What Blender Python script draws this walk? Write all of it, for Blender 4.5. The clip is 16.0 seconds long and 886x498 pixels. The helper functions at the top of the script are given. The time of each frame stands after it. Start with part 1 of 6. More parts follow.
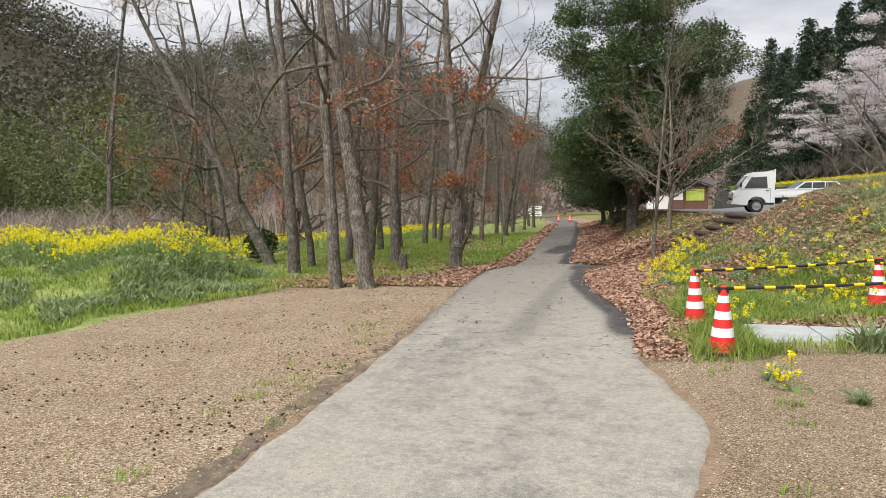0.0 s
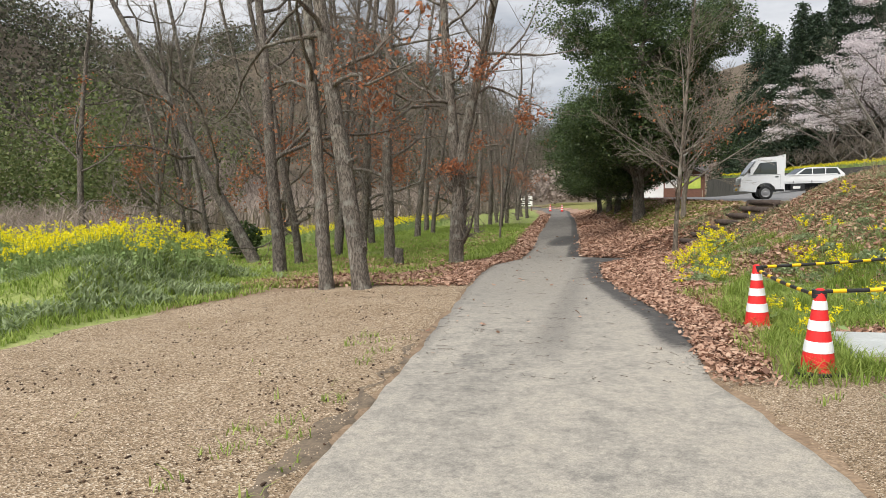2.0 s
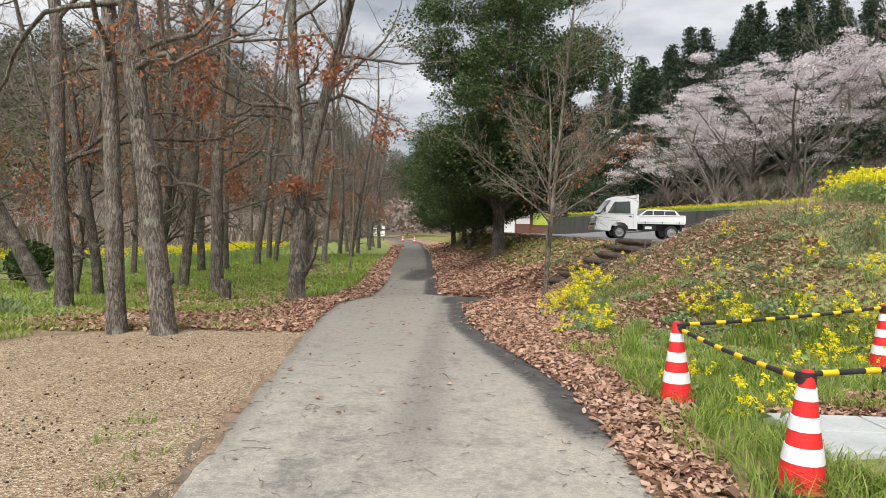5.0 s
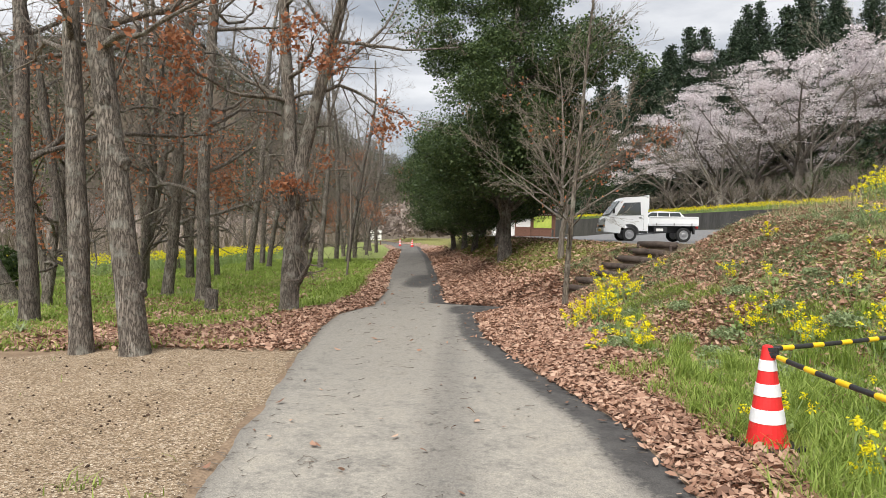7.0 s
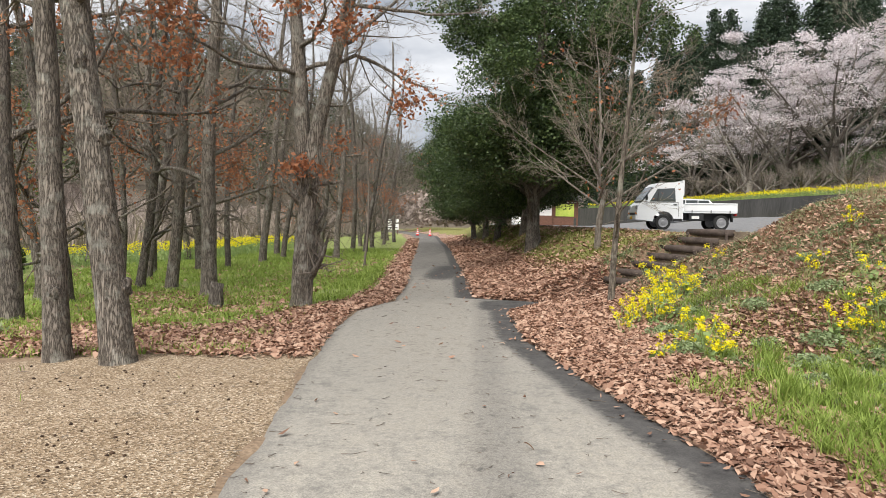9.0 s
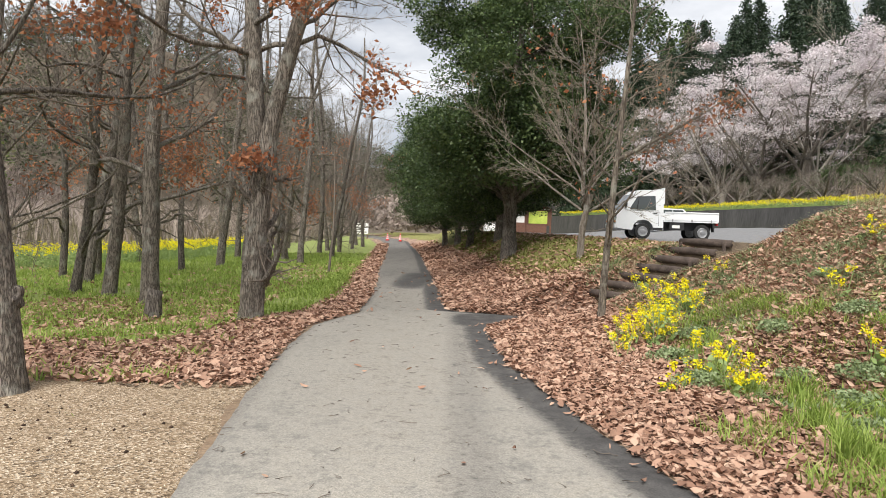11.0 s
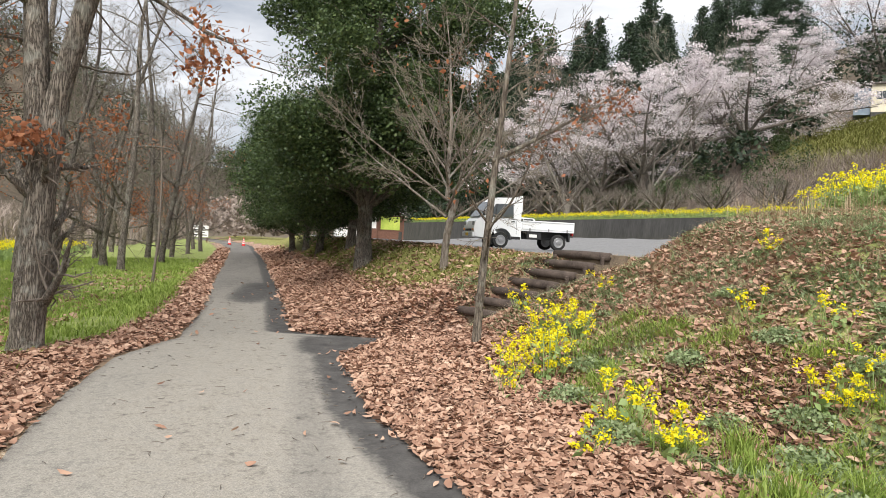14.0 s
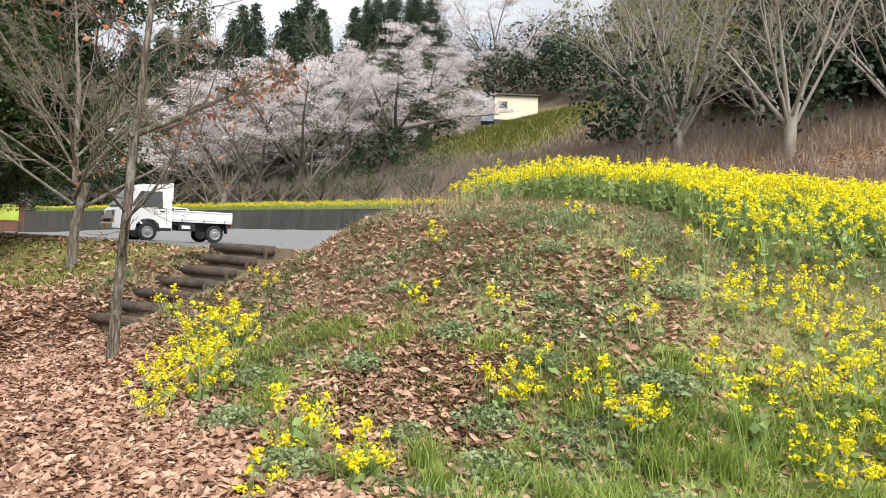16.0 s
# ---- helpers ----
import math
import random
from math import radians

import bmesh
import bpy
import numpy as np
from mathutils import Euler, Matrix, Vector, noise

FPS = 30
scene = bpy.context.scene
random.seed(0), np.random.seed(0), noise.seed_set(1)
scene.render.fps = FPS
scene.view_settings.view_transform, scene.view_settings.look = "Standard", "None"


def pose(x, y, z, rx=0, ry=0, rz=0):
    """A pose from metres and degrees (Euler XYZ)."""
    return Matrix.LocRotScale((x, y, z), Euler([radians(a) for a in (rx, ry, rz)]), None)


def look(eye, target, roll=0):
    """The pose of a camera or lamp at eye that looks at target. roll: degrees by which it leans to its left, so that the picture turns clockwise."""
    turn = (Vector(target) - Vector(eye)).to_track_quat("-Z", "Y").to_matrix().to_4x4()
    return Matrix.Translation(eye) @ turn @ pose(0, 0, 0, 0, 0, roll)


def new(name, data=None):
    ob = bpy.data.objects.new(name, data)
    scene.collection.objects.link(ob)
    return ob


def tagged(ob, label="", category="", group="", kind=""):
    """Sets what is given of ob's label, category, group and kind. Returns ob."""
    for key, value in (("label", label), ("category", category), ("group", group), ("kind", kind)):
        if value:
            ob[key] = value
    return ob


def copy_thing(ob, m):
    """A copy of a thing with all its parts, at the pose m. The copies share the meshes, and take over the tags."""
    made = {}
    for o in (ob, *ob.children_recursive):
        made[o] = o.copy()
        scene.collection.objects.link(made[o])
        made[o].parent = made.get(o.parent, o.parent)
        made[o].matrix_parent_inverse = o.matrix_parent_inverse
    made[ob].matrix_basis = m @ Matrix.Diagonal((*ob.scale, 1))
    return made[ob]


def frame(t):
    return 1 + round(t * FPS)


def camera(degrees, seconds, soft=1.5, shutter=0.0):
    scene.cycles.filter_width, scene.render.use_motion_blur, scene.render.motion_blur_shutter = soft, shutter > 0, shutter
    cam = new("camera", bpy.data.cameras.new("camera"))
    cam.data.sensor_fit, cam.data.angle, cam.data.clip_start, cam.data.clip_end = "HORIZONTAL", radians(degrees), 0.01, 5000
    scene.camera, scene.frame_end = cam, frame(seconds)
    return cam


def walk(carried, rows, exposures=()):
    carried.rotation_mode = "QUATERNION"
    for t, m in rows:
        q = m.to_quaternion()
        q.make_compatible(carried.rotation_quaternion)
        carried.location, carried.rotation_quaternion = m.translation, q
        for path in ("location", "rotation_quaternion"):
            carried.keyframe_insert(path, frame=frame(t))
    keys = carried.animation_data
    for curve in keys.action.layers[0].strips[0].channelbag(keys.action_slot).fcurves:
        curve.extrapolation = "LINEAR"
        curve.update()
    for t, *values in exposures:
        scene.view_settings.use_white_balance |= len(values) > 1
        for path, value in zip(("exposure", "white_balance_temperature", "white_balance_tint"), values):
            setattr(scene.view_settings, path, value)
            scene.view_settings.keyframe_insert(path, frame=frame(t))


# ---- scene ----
cam = camera(65.0, 16.0, soft=0.8)
PATH = [
    (0, (0.365, 1.144, 1.587), (-0.146, 3.074, 1.465), -0.3),
    (0.5, (0.184, 1.483, 1.582), (-0.356, 3.403, 1.43), -0.1),
    (1, (0.054, 1.814, 1.552), (-0.483, 3.733, 1.385), -0.3),
    (1.5, (-0.118, 2.191, 1.543), (-0.644, 4.114, 1.386), -0.8),
    (2, (-0.318, 2.538, 1.547), (-0.792, 4.476, 1.4), -0.9),
    (2.5, (-0.368, 2.911, 1.528), (-0.754, 4.869, 1.388), -0.4),
    (3, (-0.416, 3.263, 1.52), (-0.699, 5.239, 1.392), 0.4),
    (3.5, (-0.514, 3.672, 1.523), (-0.685, 5.662, 1.415), 1.1),
    (4, (-0.541, 4.05, 1.504), (-0.636, 6.046, 1.417), 1.8),
    (4.5, (-0.581, 4.427, 1.492), (-0.641, 6.425, 1.422), 2.0),
    (5, (-0.644, 4.788, 1.501), (-0.696, 6.786, 1.441), 1.6),
    (5.2, (-0.652, 4.923, 1.503), (-0.707, 6.921, 1.439), 1.6),
    (7.3, (-0.945, 6.19, 1.473), (-0.983, 8.188, 1.425), 1.3),
    (7.5, (-0.972, 6.295, 1.471), (-1.008, 8.293, 1.416), 1.4),
    (8, (-1.072, 6.655, 1.442), (-1.122, 8.653, 1.364), 1.3),
    (8.5, (-1.135, 6.983, 1.447), (-1.21, 8.979, 1.36), 1.0),
    (8.7, (-1.137, 7.125, 1.441), (-1.224, 9.12, 1.356), 1.1),
    (10.8, (-1.163, 8.453, 1.404), (-1.188, 10.452, 1.347), 2.3),
    (11, (-1.192, 8.569, 1.4), (-1.193, 10.568, 1.339), 2.2),
    (11.5, (-1.234, 8.875, 1.419), (-1.176, 10.874, 1.359), 2.0),
    (12, (-1.184, 9.172, 1.408), (-1.092, 11.169, 1.349), 2.2),
    (12.5, (-1.169, 9.409, 1.409), (-1.048, 11.405, 1.355), 2.7),
    (13, (-1.222, 9.693, 1.413), (-1.031, 11.684, 1.375), 2.7),
    (13.5, (-1.218, 9.958, 1.406), (-0.921, 11.935, 1.377), 2.7),
    (14, (-1.16, 10.206, 1.428), (-0.734, 12.16, 1.403), 3.2),
    (14.5, (-1.117, 10.391, 1.425), (-0.496, 12.292, 1.41), 3.7),
    (15, (-1.088, 10.641, 1.434), (-0.231, 12.448, 1.432), 3.4),
    (15.5, (-1.013, 10.821, 1.438), (0.065, 12.505, 1.44), 2.8),
    (16, (-0.864, 10.976, 1.451), (0.418, 12.51, 1.449), 2.6),
]
walk(cam, [(t, look(eye, target, roll)) for t, eye, target, roll in PATH], exposures=((0.0, 1.72), (5.0, 1.75), (8.5, 1.87), (12.5, 2.0), (15.0, 2.04), (16.0, 2.1)))

# ---- light ----
SUN_EL, SUN_AZ = radians(50), radians(200)
world = bpy.data.worlds.new("overcast_sky")
scene.world = world
world.use_nodes = True
wn, wl = world.node_tree.nodes, world.node_tree.links
wn.clear()
w_out = wn.new("ShaderNodeOutputWorld")
w_bg = wn.new("ShaderNodeBackground")
w_sky = wn.new("ShaderNodeTexSky")
w_sky.sky_type, w_sky.sun_disc = "NISHITA", False
w_sky.sun_elevation, w_sky.sun_rotation = SUN_EL, SUN_AZ
w_co = wn.new("ShaderNodeTexCoord")
w_map = wn.new("ShaderNodeMapping")
w_map.inputs["Scale"].default_value = (1.0, 1.0, 3.2)
w_n = wn.new("ShaderNodeTexNoise")
w_n.inputs["Scale"].default_value, w_n.inputs["Detail"].default_value, w_n.inputs["Roughness"].default_value = 2.6, 7, 0.55
w_r = wn.new("ShaderNodeValToRGB")
w_r.color_ramp.elements[0].position, w_r.color_ramp.elements[0].color = 0.36, (2.25, 2.45, 2.8, 1)
w_r.color_ramp.elements[1].position, w_r.color_ramp.elements[1].color = 0.66, (5.9, 5.9, 5.95, 1)
w_m = wn.new("ShaderNodeMixRGB")
w_m.inputs[0].default_value = 0.93
w_bg.inputs["Strength"].default_value = 0.05
wl.new(w_co.outputs["Generated"], w_map.inputs["Vector"])
wl.new(w_map.outputs[0], w_n.inputs["Vector"])
wl.new(w_n.outputs["Fac"], w_r.inputs[0])
wl.new(w_sky.outputs[0], w_m.inputs[1])
wl.new(w_r.outputs[0], w_m.inputs[2])
wl.new(w_m.outputs[0], w_bg.inputs[0])
wl.new(w_bg.outputs[0], w_out.inputs[0])
sun = new("sun", bpy.data.lights.new("sun", "SUN"))
sun.data.energy, sun.data.angle, sun.data.color = 1.5, radians(45), (1.0, 0.965, 0.9)
sun.rotation_euler = (radians(90) - SUN_EL, 0, math.pi - SUN_AZ)


# ---- materials ----
def ramp(nt, fac, stops):
    node = nt.nodes.new("ShaderNodeValToRGB")
    while len(node.color_ramp.elements) < len(stops):
        node.color_ramp.elements.new(0.5)
    for el, (p, c) in zip(node.color_ramp.elements, stops):
        el.position, el.color = p, (*c, 1)
    nt.links.new(fac, node.inputs[0])
    return node.outputs[0]


def noise_tex(nt, vec, scale, detail=4, rough=0.55):
    node = nt.nodes.new("ShaderNodeTexNoise")
    node.inputs["Scale"].default_value, node.inputs["Detail"].default_value, node.inputs["Roughness"].default_value = scale, detail, rough
    nt.links.new(vec, node.inputs["Vector"])
    return node.outputs["Fac"]


def mixc(nt, fac, a, b, kind="MIX"):
    node = nt.nodes.new("ShaderNodeMixRGB")
    node.blend_type = kind
    for i, v in ((0, fac), (1, a), (2, b)):
        if isinstance(v, (int, float)):
            node.inputs[i].default_value = v if i == 0 else (v, v, v, 1)
        elif isinstance(v, tuple):
            node.inputs[i].default_value = (*v, 1)
        else:
            nt.links.new(v, node.inputs[i])
    return node.outputs[0]


def calc(nt, op, a, b=0.0):
    node = nt.nodes.new("ShaderNodeMath")
    node.operation = op
    for i, v in enumerate((a, b)):
        if isinstance(v, (int, float)):
            node.inputs[i].default_value = v
        else:
            nt.links.new(v, node.inputs[i])
    return node.outputs[0]


def bump(nt, fac, strength, dist, bsdf):
    node = nt.nodes.new("ShaderNodeBump")
    node.inputs["Strength"].default_value, node.inputs["Distance"].default_value = strength, dist
    nt.links.new(fac, node.inputs["Height"])
    nt.links.new(node.outputs[0], bsdf.inputs["Normal"])


def blank(name, rough=0.9, metal=0.0):
    m = bpy.data.materials.new(name)
    m.use_nodes = True
    nt = m.node_tree
    bsdf = nt.nodes["Principled BSDF"]
    bsdf.inputs["Roughness"].default_value, bsdf.inputs["Metallic"].default_value = rough, metal
    bsdf.inputs["Specular IOR Level"].default_value = 0.3
    co = nt.nodes.new("ShaderNodeTexCoord").outputs["Object"]
    return m, nt, bsdf, co


def surf(name, c1, c2, scale=8.0, rough=0.85, depth=0.01, strength=0.5, metal=0.0, stretch=None):
    """Two colours mixed by coarse and fine noise, with relief."""
    m, nt, bsdf, co = blank(name, rough, metal)
    if stretch:
        mp = nt.nodes.new("ShaderNodeMapping")
        mp.inputs["Scale"].default_value = stretch
        nt.links.new(co, mp.inputs["Vector"])
        co = mp.outputs[0]
    coarse, fine = noise_tex(nt, co, scale, 5), noise_tex(nt, co, scale * 7, 3)
    f = mixc(nt, 0.4, coarse, fine)
    nt.links.new(ramp(nt, f, ((0.3, c1), (0.7, c2))), bsdf.inputs["Base Color"])
    bump(nt, f, strength, depth, bsdf)
    return m


def foliage(name, stops, translucent=0.3, rough=0.6):
    """Leaves, coloured leaf by leaf."""
    m, nt, bsdf, co = blank(name, rough)
    geo = nt.nodes.new("ShaderNodeNewGeometry")
    fac = mixc(nt, 0.35, geo.outputs["Random Per Island"], noise_tex(nt, co, 0.9, 3))
    col = ramp(nt, fac, stops)
    nt.links.new(col, bsdf.inputs["Base Color"])
    if translucent:
        tr, mx = nt.nodes.new("ShaderNodeBsdfTranslucent"), nt.nodes.new("ShaderNodeMixShader")
        mx.inputs[0].default_value = translucent
        nt.links.new(col, tr.inputs["Color"])
        nt.links.new(bsdf.outputs[0], mx.inputs[1])
        nt.links.new(tr.outputs[0], mx.inputs[2])
        nt.links.new(mx.outputs[0], nt.nodes["Material Output"].inputs["Surface"])
    return m


def bark(name, c1, c2, lichen, scale=1.0):
    """Furrowed bark: long cracks up the trunk, pale lichen patches."""
    m, nt, bsdf, co = blank(name, 0.95)
    mp = nt.nodes.new("ShaderNodeMapping")
    mp.inputs["Scale"].default_value = (22 * scale, 22 * scale, 3.6 * scale)
    nt.links.new(co, mp.inputs["Vector"])
    ridge = calc(nt, "ABSOLUTE", calc(nt, "SUBTRACT", noise_tex(nt, mp.outputs[0], 1.6, 4, 0.62), 0.5))
    crack = ramp(nt, ridge, ((0.0, (0, 0, 0)), (0.035, (0.45, 0.45, 0.45)), (0.11, (1, 1, 1))))
    base = mixc(nt, crack, c1, c2)
    patch = ramp(nt, noise_tex(nt, co, 5.0, 5, 0.65), ((0.52, (0, 0, 0)), (0.66, (1, 1, 1))))
    col = mixc(nt, calc(nt, "MULTIPLY", patch, 0.6), base, lichen)
    nt.links.new(mixc(nt, 0.45, col, ramp(nt, noise_tex(nt, co, 1.3, 4), ((0.3, (0.45, 0.45, 0.45)), (0.7, (1, 1, 1)))), "MULTIPLY"), bsdf.inputs["Base Color"])
    bump(nt, mixc(nt, 0.2, crack, noise_tex(nt, co, 60, 3)), 0.9, 0.02, bsdf)
    return m


M = {}
M["oak_bark"] = bark("oak_bark", (0.07, 0.058, 0.048), (0.3, 0.26, 0.22), (0.42, 0.42, 0.37))
M["dark_bark"] = bark("dark_bark", (0.055, 0.046, 0.04), (0.25, 0.215, 0.185), (0.33, 0.33, 0.28))
M["young_bark"] = bark("young_bark", (0.09, 0.072, 0.058), (0.24, 0.205, 0.165), (0.36, 0.36, 0.3), 0.7)
M["smooth_bark"] = bark("smooth_bark", (0.16, 0.13, 0.105), (0.27, 0.235, 0.2), (0.4, 0.4, 0.36), 0.5)
M["grey_bark"] = surf("grey_bark", (0.2, 0.18, 0.16), (0.36, 0.33, 0.29), 9)
M["twig"] = surf("twig", (0.1, 0.082, 0.07), (0.22, 0.185, 0.155), 6)
M["maple_twig"] = surf("maple_twig", (0.17, 0.145, 0.115), (0.3, 0.26, 0.21), 6)
M["pale_twig"] = surf("pale_twig", (0.3, 0.265, 0.215), (0.46, 0.42, 0.35), 6)
M["brown_leaf"] = foliage("withered_leaf", ((0.1, (0.17, 0.07, 0.04)), (0.5, (0.36, 0.14, 0.07)), (0.9, (0.5, 0.25, 0.13))), 0.35)
M["litter_leaf"] = foliage("fallen_leaf", ((0.1, (0.1, 0.055, 0.04)), (0.32, (0.27, 0.15, 0.102)), (0.6, (0.42, 0.26, 0.185)), (0.9, (0.56, 0.39, 0.29))), 0.12, 0.7)
M["dark_leaf"] = foliage("evergreen_leaf", ((0.15, (0.032, 0.052, 0.022)), (0.5, (0.06, 0.097, 0.036)), (0.85, (0.13, 0.175, 0.065))), 0.35, 0.38)
M["conifer_leaf"] = foliage("conifer_needles", ((0.15, (0.022, 0.036, 0.024)), (0.6, (0.04, 0.066, 0.036)), (0.9, (0.065, 0.09, 0.045))), 0.15, 0.55)
M["blossom"] = foliage("cherry_blossom", ((0.1, (0.6, 0.52, 0.55)), (0.5, (0.8, 0.74, 0.765)), (0.9, (0.93, 0.9, 0.91))), 0.4)
M["bamboo_leaf"] = foliage("bamboo_leaf", ((0.1, (0.06, 0.085, 0.03)), (0.5, (0.12, 0.155, 0.05)), (0.9, (0.2, 0.22, 0.085))), 0.3)
M["bud_leaf"] = foliage("bud_leaf", ((0.1, (0.16, 0.17, 0.05)), (0.9, (0.3, 0.31, 0.11))), 0.3)
M["grass"] = foliage("grass_blade", ((0.1, (0.14, 0.2, 0.035)), (0.5, (0.27, 0.37, 0.075)), (0.9, (0.43, 0.5, 0.15))), 0.45)
M["moss_grass"] = foliage("mossy_grass", ((0.1, (0.1, 0.1, 0.03)), (0.5, (0.2, 0.21, 0.055)), (0.9, (0.33, 0.33, 0.11))), 0.3)
M["herb"] = foliage("herb_leaf", ((0.1, (0.16, 0.21, 0.1)), (0.5, (0.27, 0.34, 0.165)), (0.9, (0.4, 0.46, 0.28))), 0.4)
M["dry_grass"] = foliage("dry_grass", ((0.1, (0.24, 0.17, 0.1)), (0.9, (0.5, 0.4, 0.26))), 0.3)
M["rape_green"] = foliage("rape_stem", ((0.1, (0.18, 0.27, 0.09)), (0.9, (0.34, 0.43, 0.18))), 0.35)
M["rape_yellow"] = foliage("rape_petal", ((0.1, (0.84, 0.7, 0.01)), (0.9, (0.95, 0.88, 0.04))), 0.45)
M["hill_wood"] = foliage("bare_hill_wood", ((0.15, (0.09, 0.082, 0.068)), (0.35, (0.14, 0.126, 0.1)), (0.5, (0.16, 0.148, 0.108)), (0.6, (0.1, 0.112, 0.06)), (0.85, (0.05, 0.068, 0.038))), 0.2, 0.9)
M["brush"] = foliage("brown_brush", ((0.1, (0.2, 0.16, 0.14)), (0.9, (0.42, 0.35, 0.31))), 0.2, 0.9)


def ground_material():
    m, nt, bsdf, co = blank("soil_and_turf", 0.95)
    att = {}
    for key in ("leafy", "grassy", "mossy", "woody"):
        a = nt.nodes.new("ShaderNodeAttribute")
        a.attribute_name = key
        att[key] = a.outputs["Fac"]
    n1, n2, n3 = noise_tex(nt, co, 0.8, 5), noise_tex(nt, co, 5.0, 5), noise_tex(nt, co, 38.0, 4)
    soil = ramp(nt, mixc(nt, 0.5, n2, n3), ((0.3, (0.13, 0.085, 0.055)), (0.7, (0.34, 0.25, 0.17))))
    turf = ramp(nt, mixc(nt, 0.5, n2, n3), ((0.3, (0.12, 0.15, 0.045)), (0.5, (0.24, 0.29, 0.085)), (0.72, (0.37, 0.36, 0.17))))
    moss = ramp(nt, mixc(nt, 0.5, n2, n3), ((0.3, (0.11, 0.09, 0.035)), (0.5, (0.2, 0.2, 0.06)), (0.72, (0.36, 0.32, 0.13))))
    vo = nt.nodes.new("ShaderNodeTexVoronoi")
    vo.inputs["Scale"].default_value = 26
    nt.links.new(co, vo.inputs["Vector"])
    sep = nt.nodes.new("ShaderNodeSeparateColor")
    nt.links.new(vo.outputs["Color"], sep.inputs[0])
    litter = ramp(nt, sep.outputs[0], ((0.0, (0.09, 0.055, 0.04)), (0.4, (0.25, 0.15, 0.11)), (0.7, (0.38, 0.25, 0.185)), (1.0, (0.5, 0.36, 0.28))))
    wood = ramp(nt, mixc(nt, 0.5, n1, n2), ((0.3, (0.07, 0.055, 0.04)), (0.7, (0.17, 0.135, 0.1))))

    def cut(a, amount=0.55):
        v = calc(nt, "ADD", a, calc(nt, "MULTIPLY", calc(nt, "SUBTRACT", mixc(nt, 0.5, n2, n3), 0.5), amount * 2.4))
        return ramp(nt, v, ((0.42, (0, 0, 0)), (0.58, (1, 1, 1))))

    col = mixc(nt, cut(att["grassy"]), soil, turf)
    col = mixc(nt, cut(att["mossy"]), col, moss)
    col = mixc(nt, cut(att["leafy"]), col, litter)
    col = mixc(nt, att["woody"], col, wood)
    nt.links.new(col, bsdf.inputs["Base Color"])
    bump(nt, mixc(nt, 0.5, n3, vo.outputs["Distance"]), 0.7, 0.03, bsdf)
    return m


def gravel_material(name, cells, dull):
    m, nt, bsdf, co = blank(name, 0.95)
    vo = nt.nodes.new("ShaderNodeTexVoronoi")
    vo.inputs["Scale"].default_value = cells
    nt.links.new(co, vo.inputs["Vector"])
    sep = nt.nodes.new("ShaderNodeSeparateColor")
    nt.links.new(vo.outputs["Color"], sep.inputs[0])
    n1, n2 = noise_tex(nt, co, 0.7, 5, 0.6), noise_tex(nt, co, 7, 5, 0.65)
    grain = ramp(nt, sep.outputs[0], ((0.0, (0.1, 0.07, 0.045)), (0.3, (0.26, 0.19, 0.122)), (0.7, (0.385, 0.295, 0.2)), (1.0, (0.62, 0.53, 0.42))))
    stain = ramp(nt, mixc(nt, 0.5, n1, n2), ((0.3, (0.62 * dull, 0.56 * dull, 0.5 * dull)), (0.65, (dull, dull, dull))))
    nt.links.new(mixc(nt, 0.9, grain, stain, "MULTIPLY"), bsdf.inputs["Base Color"])
    bump(nt, mixc(nt, 0.35, vo.outputs["Distance"], n2), 0.9, 0.015, bsdf)
    return m


def road_material():
    m, nt, bsdf, co = blank("worn_concrete_road", 0.85)
    mp = nt.nodes.new("ShaderNodeMapping")
    mp.inputs["Scale"].default_value = (1.0, 0.22, 1.0)
    nt.links.new(co, mp.inputs["Vector"])
    n1, n2, n3 = noise_tex(nt, mp.outputs[0], 0.75, 6, 0.6), noise_tex(nt, co, 4.0, 5, 0.65), noise_tex(nt, co, 120, 3)
    worn = nt.nodes.new("ShaderNodeAttribute")
    worn.attribute_name = "worn"
    n4 = noise_tex(nt, co, 19, 5, 0.7)
    pale = ramp(nt, mixc(nt, 0.3, mixc(nt, 0.45, n1, n2), n4), ((0.39, (0.2, 0.19, 0.173)), (0.5, (0.35, 0.326, 0.286)), (0.61, (0.51, 0.467, 0.392))))
    tar = ramp(nt, n2, ((0.3, (0.045, 0.042, 0.042)), (0.7, (0.11, 0.105, 0.1))))
    f = ramp(nt, calc(nt, "ADD", worn.outputs["Fac"], calc(nt, "MULTIPLY", calc(nt, "SUBTRACT", mixc(nt, 0.45, mixc(nt, 0.6, n1, n2), n4), 0.5), 1.9)), ((0.45, (0, 0, 0)), (0.72, (1, 1, 1))))
    stain = ramp(nt, calc(nt, "ADD", worn.outputs["Fac"], calc(nt, "MULTIPLY", calc(nt, "SUBTRACT", mixc(nt, 0.35, n1, n2), 0.5), 1.1)), ((0.3, (1, 1, 1)), (0.62, (0.6, 0.6, 0.62))))
    col = mixc(nt, f, mixc(nt, 0.85, pale, stain, "MULTIPLY"), tar)
    grit = ramp(nt, n3, ((0.3, (0.6, 0.6, 0.6)), (0.7, (1.15, 1.15, 1.15))))
    nt.links.new(mixc(nt, 1.0, col, grit, "MULTIPLY"), bsdf.inputs["Base Color"])
    bump(nt, mixc(nt, 0.5, n3, n2), 0.4, 0.006, bsdf)
    return m


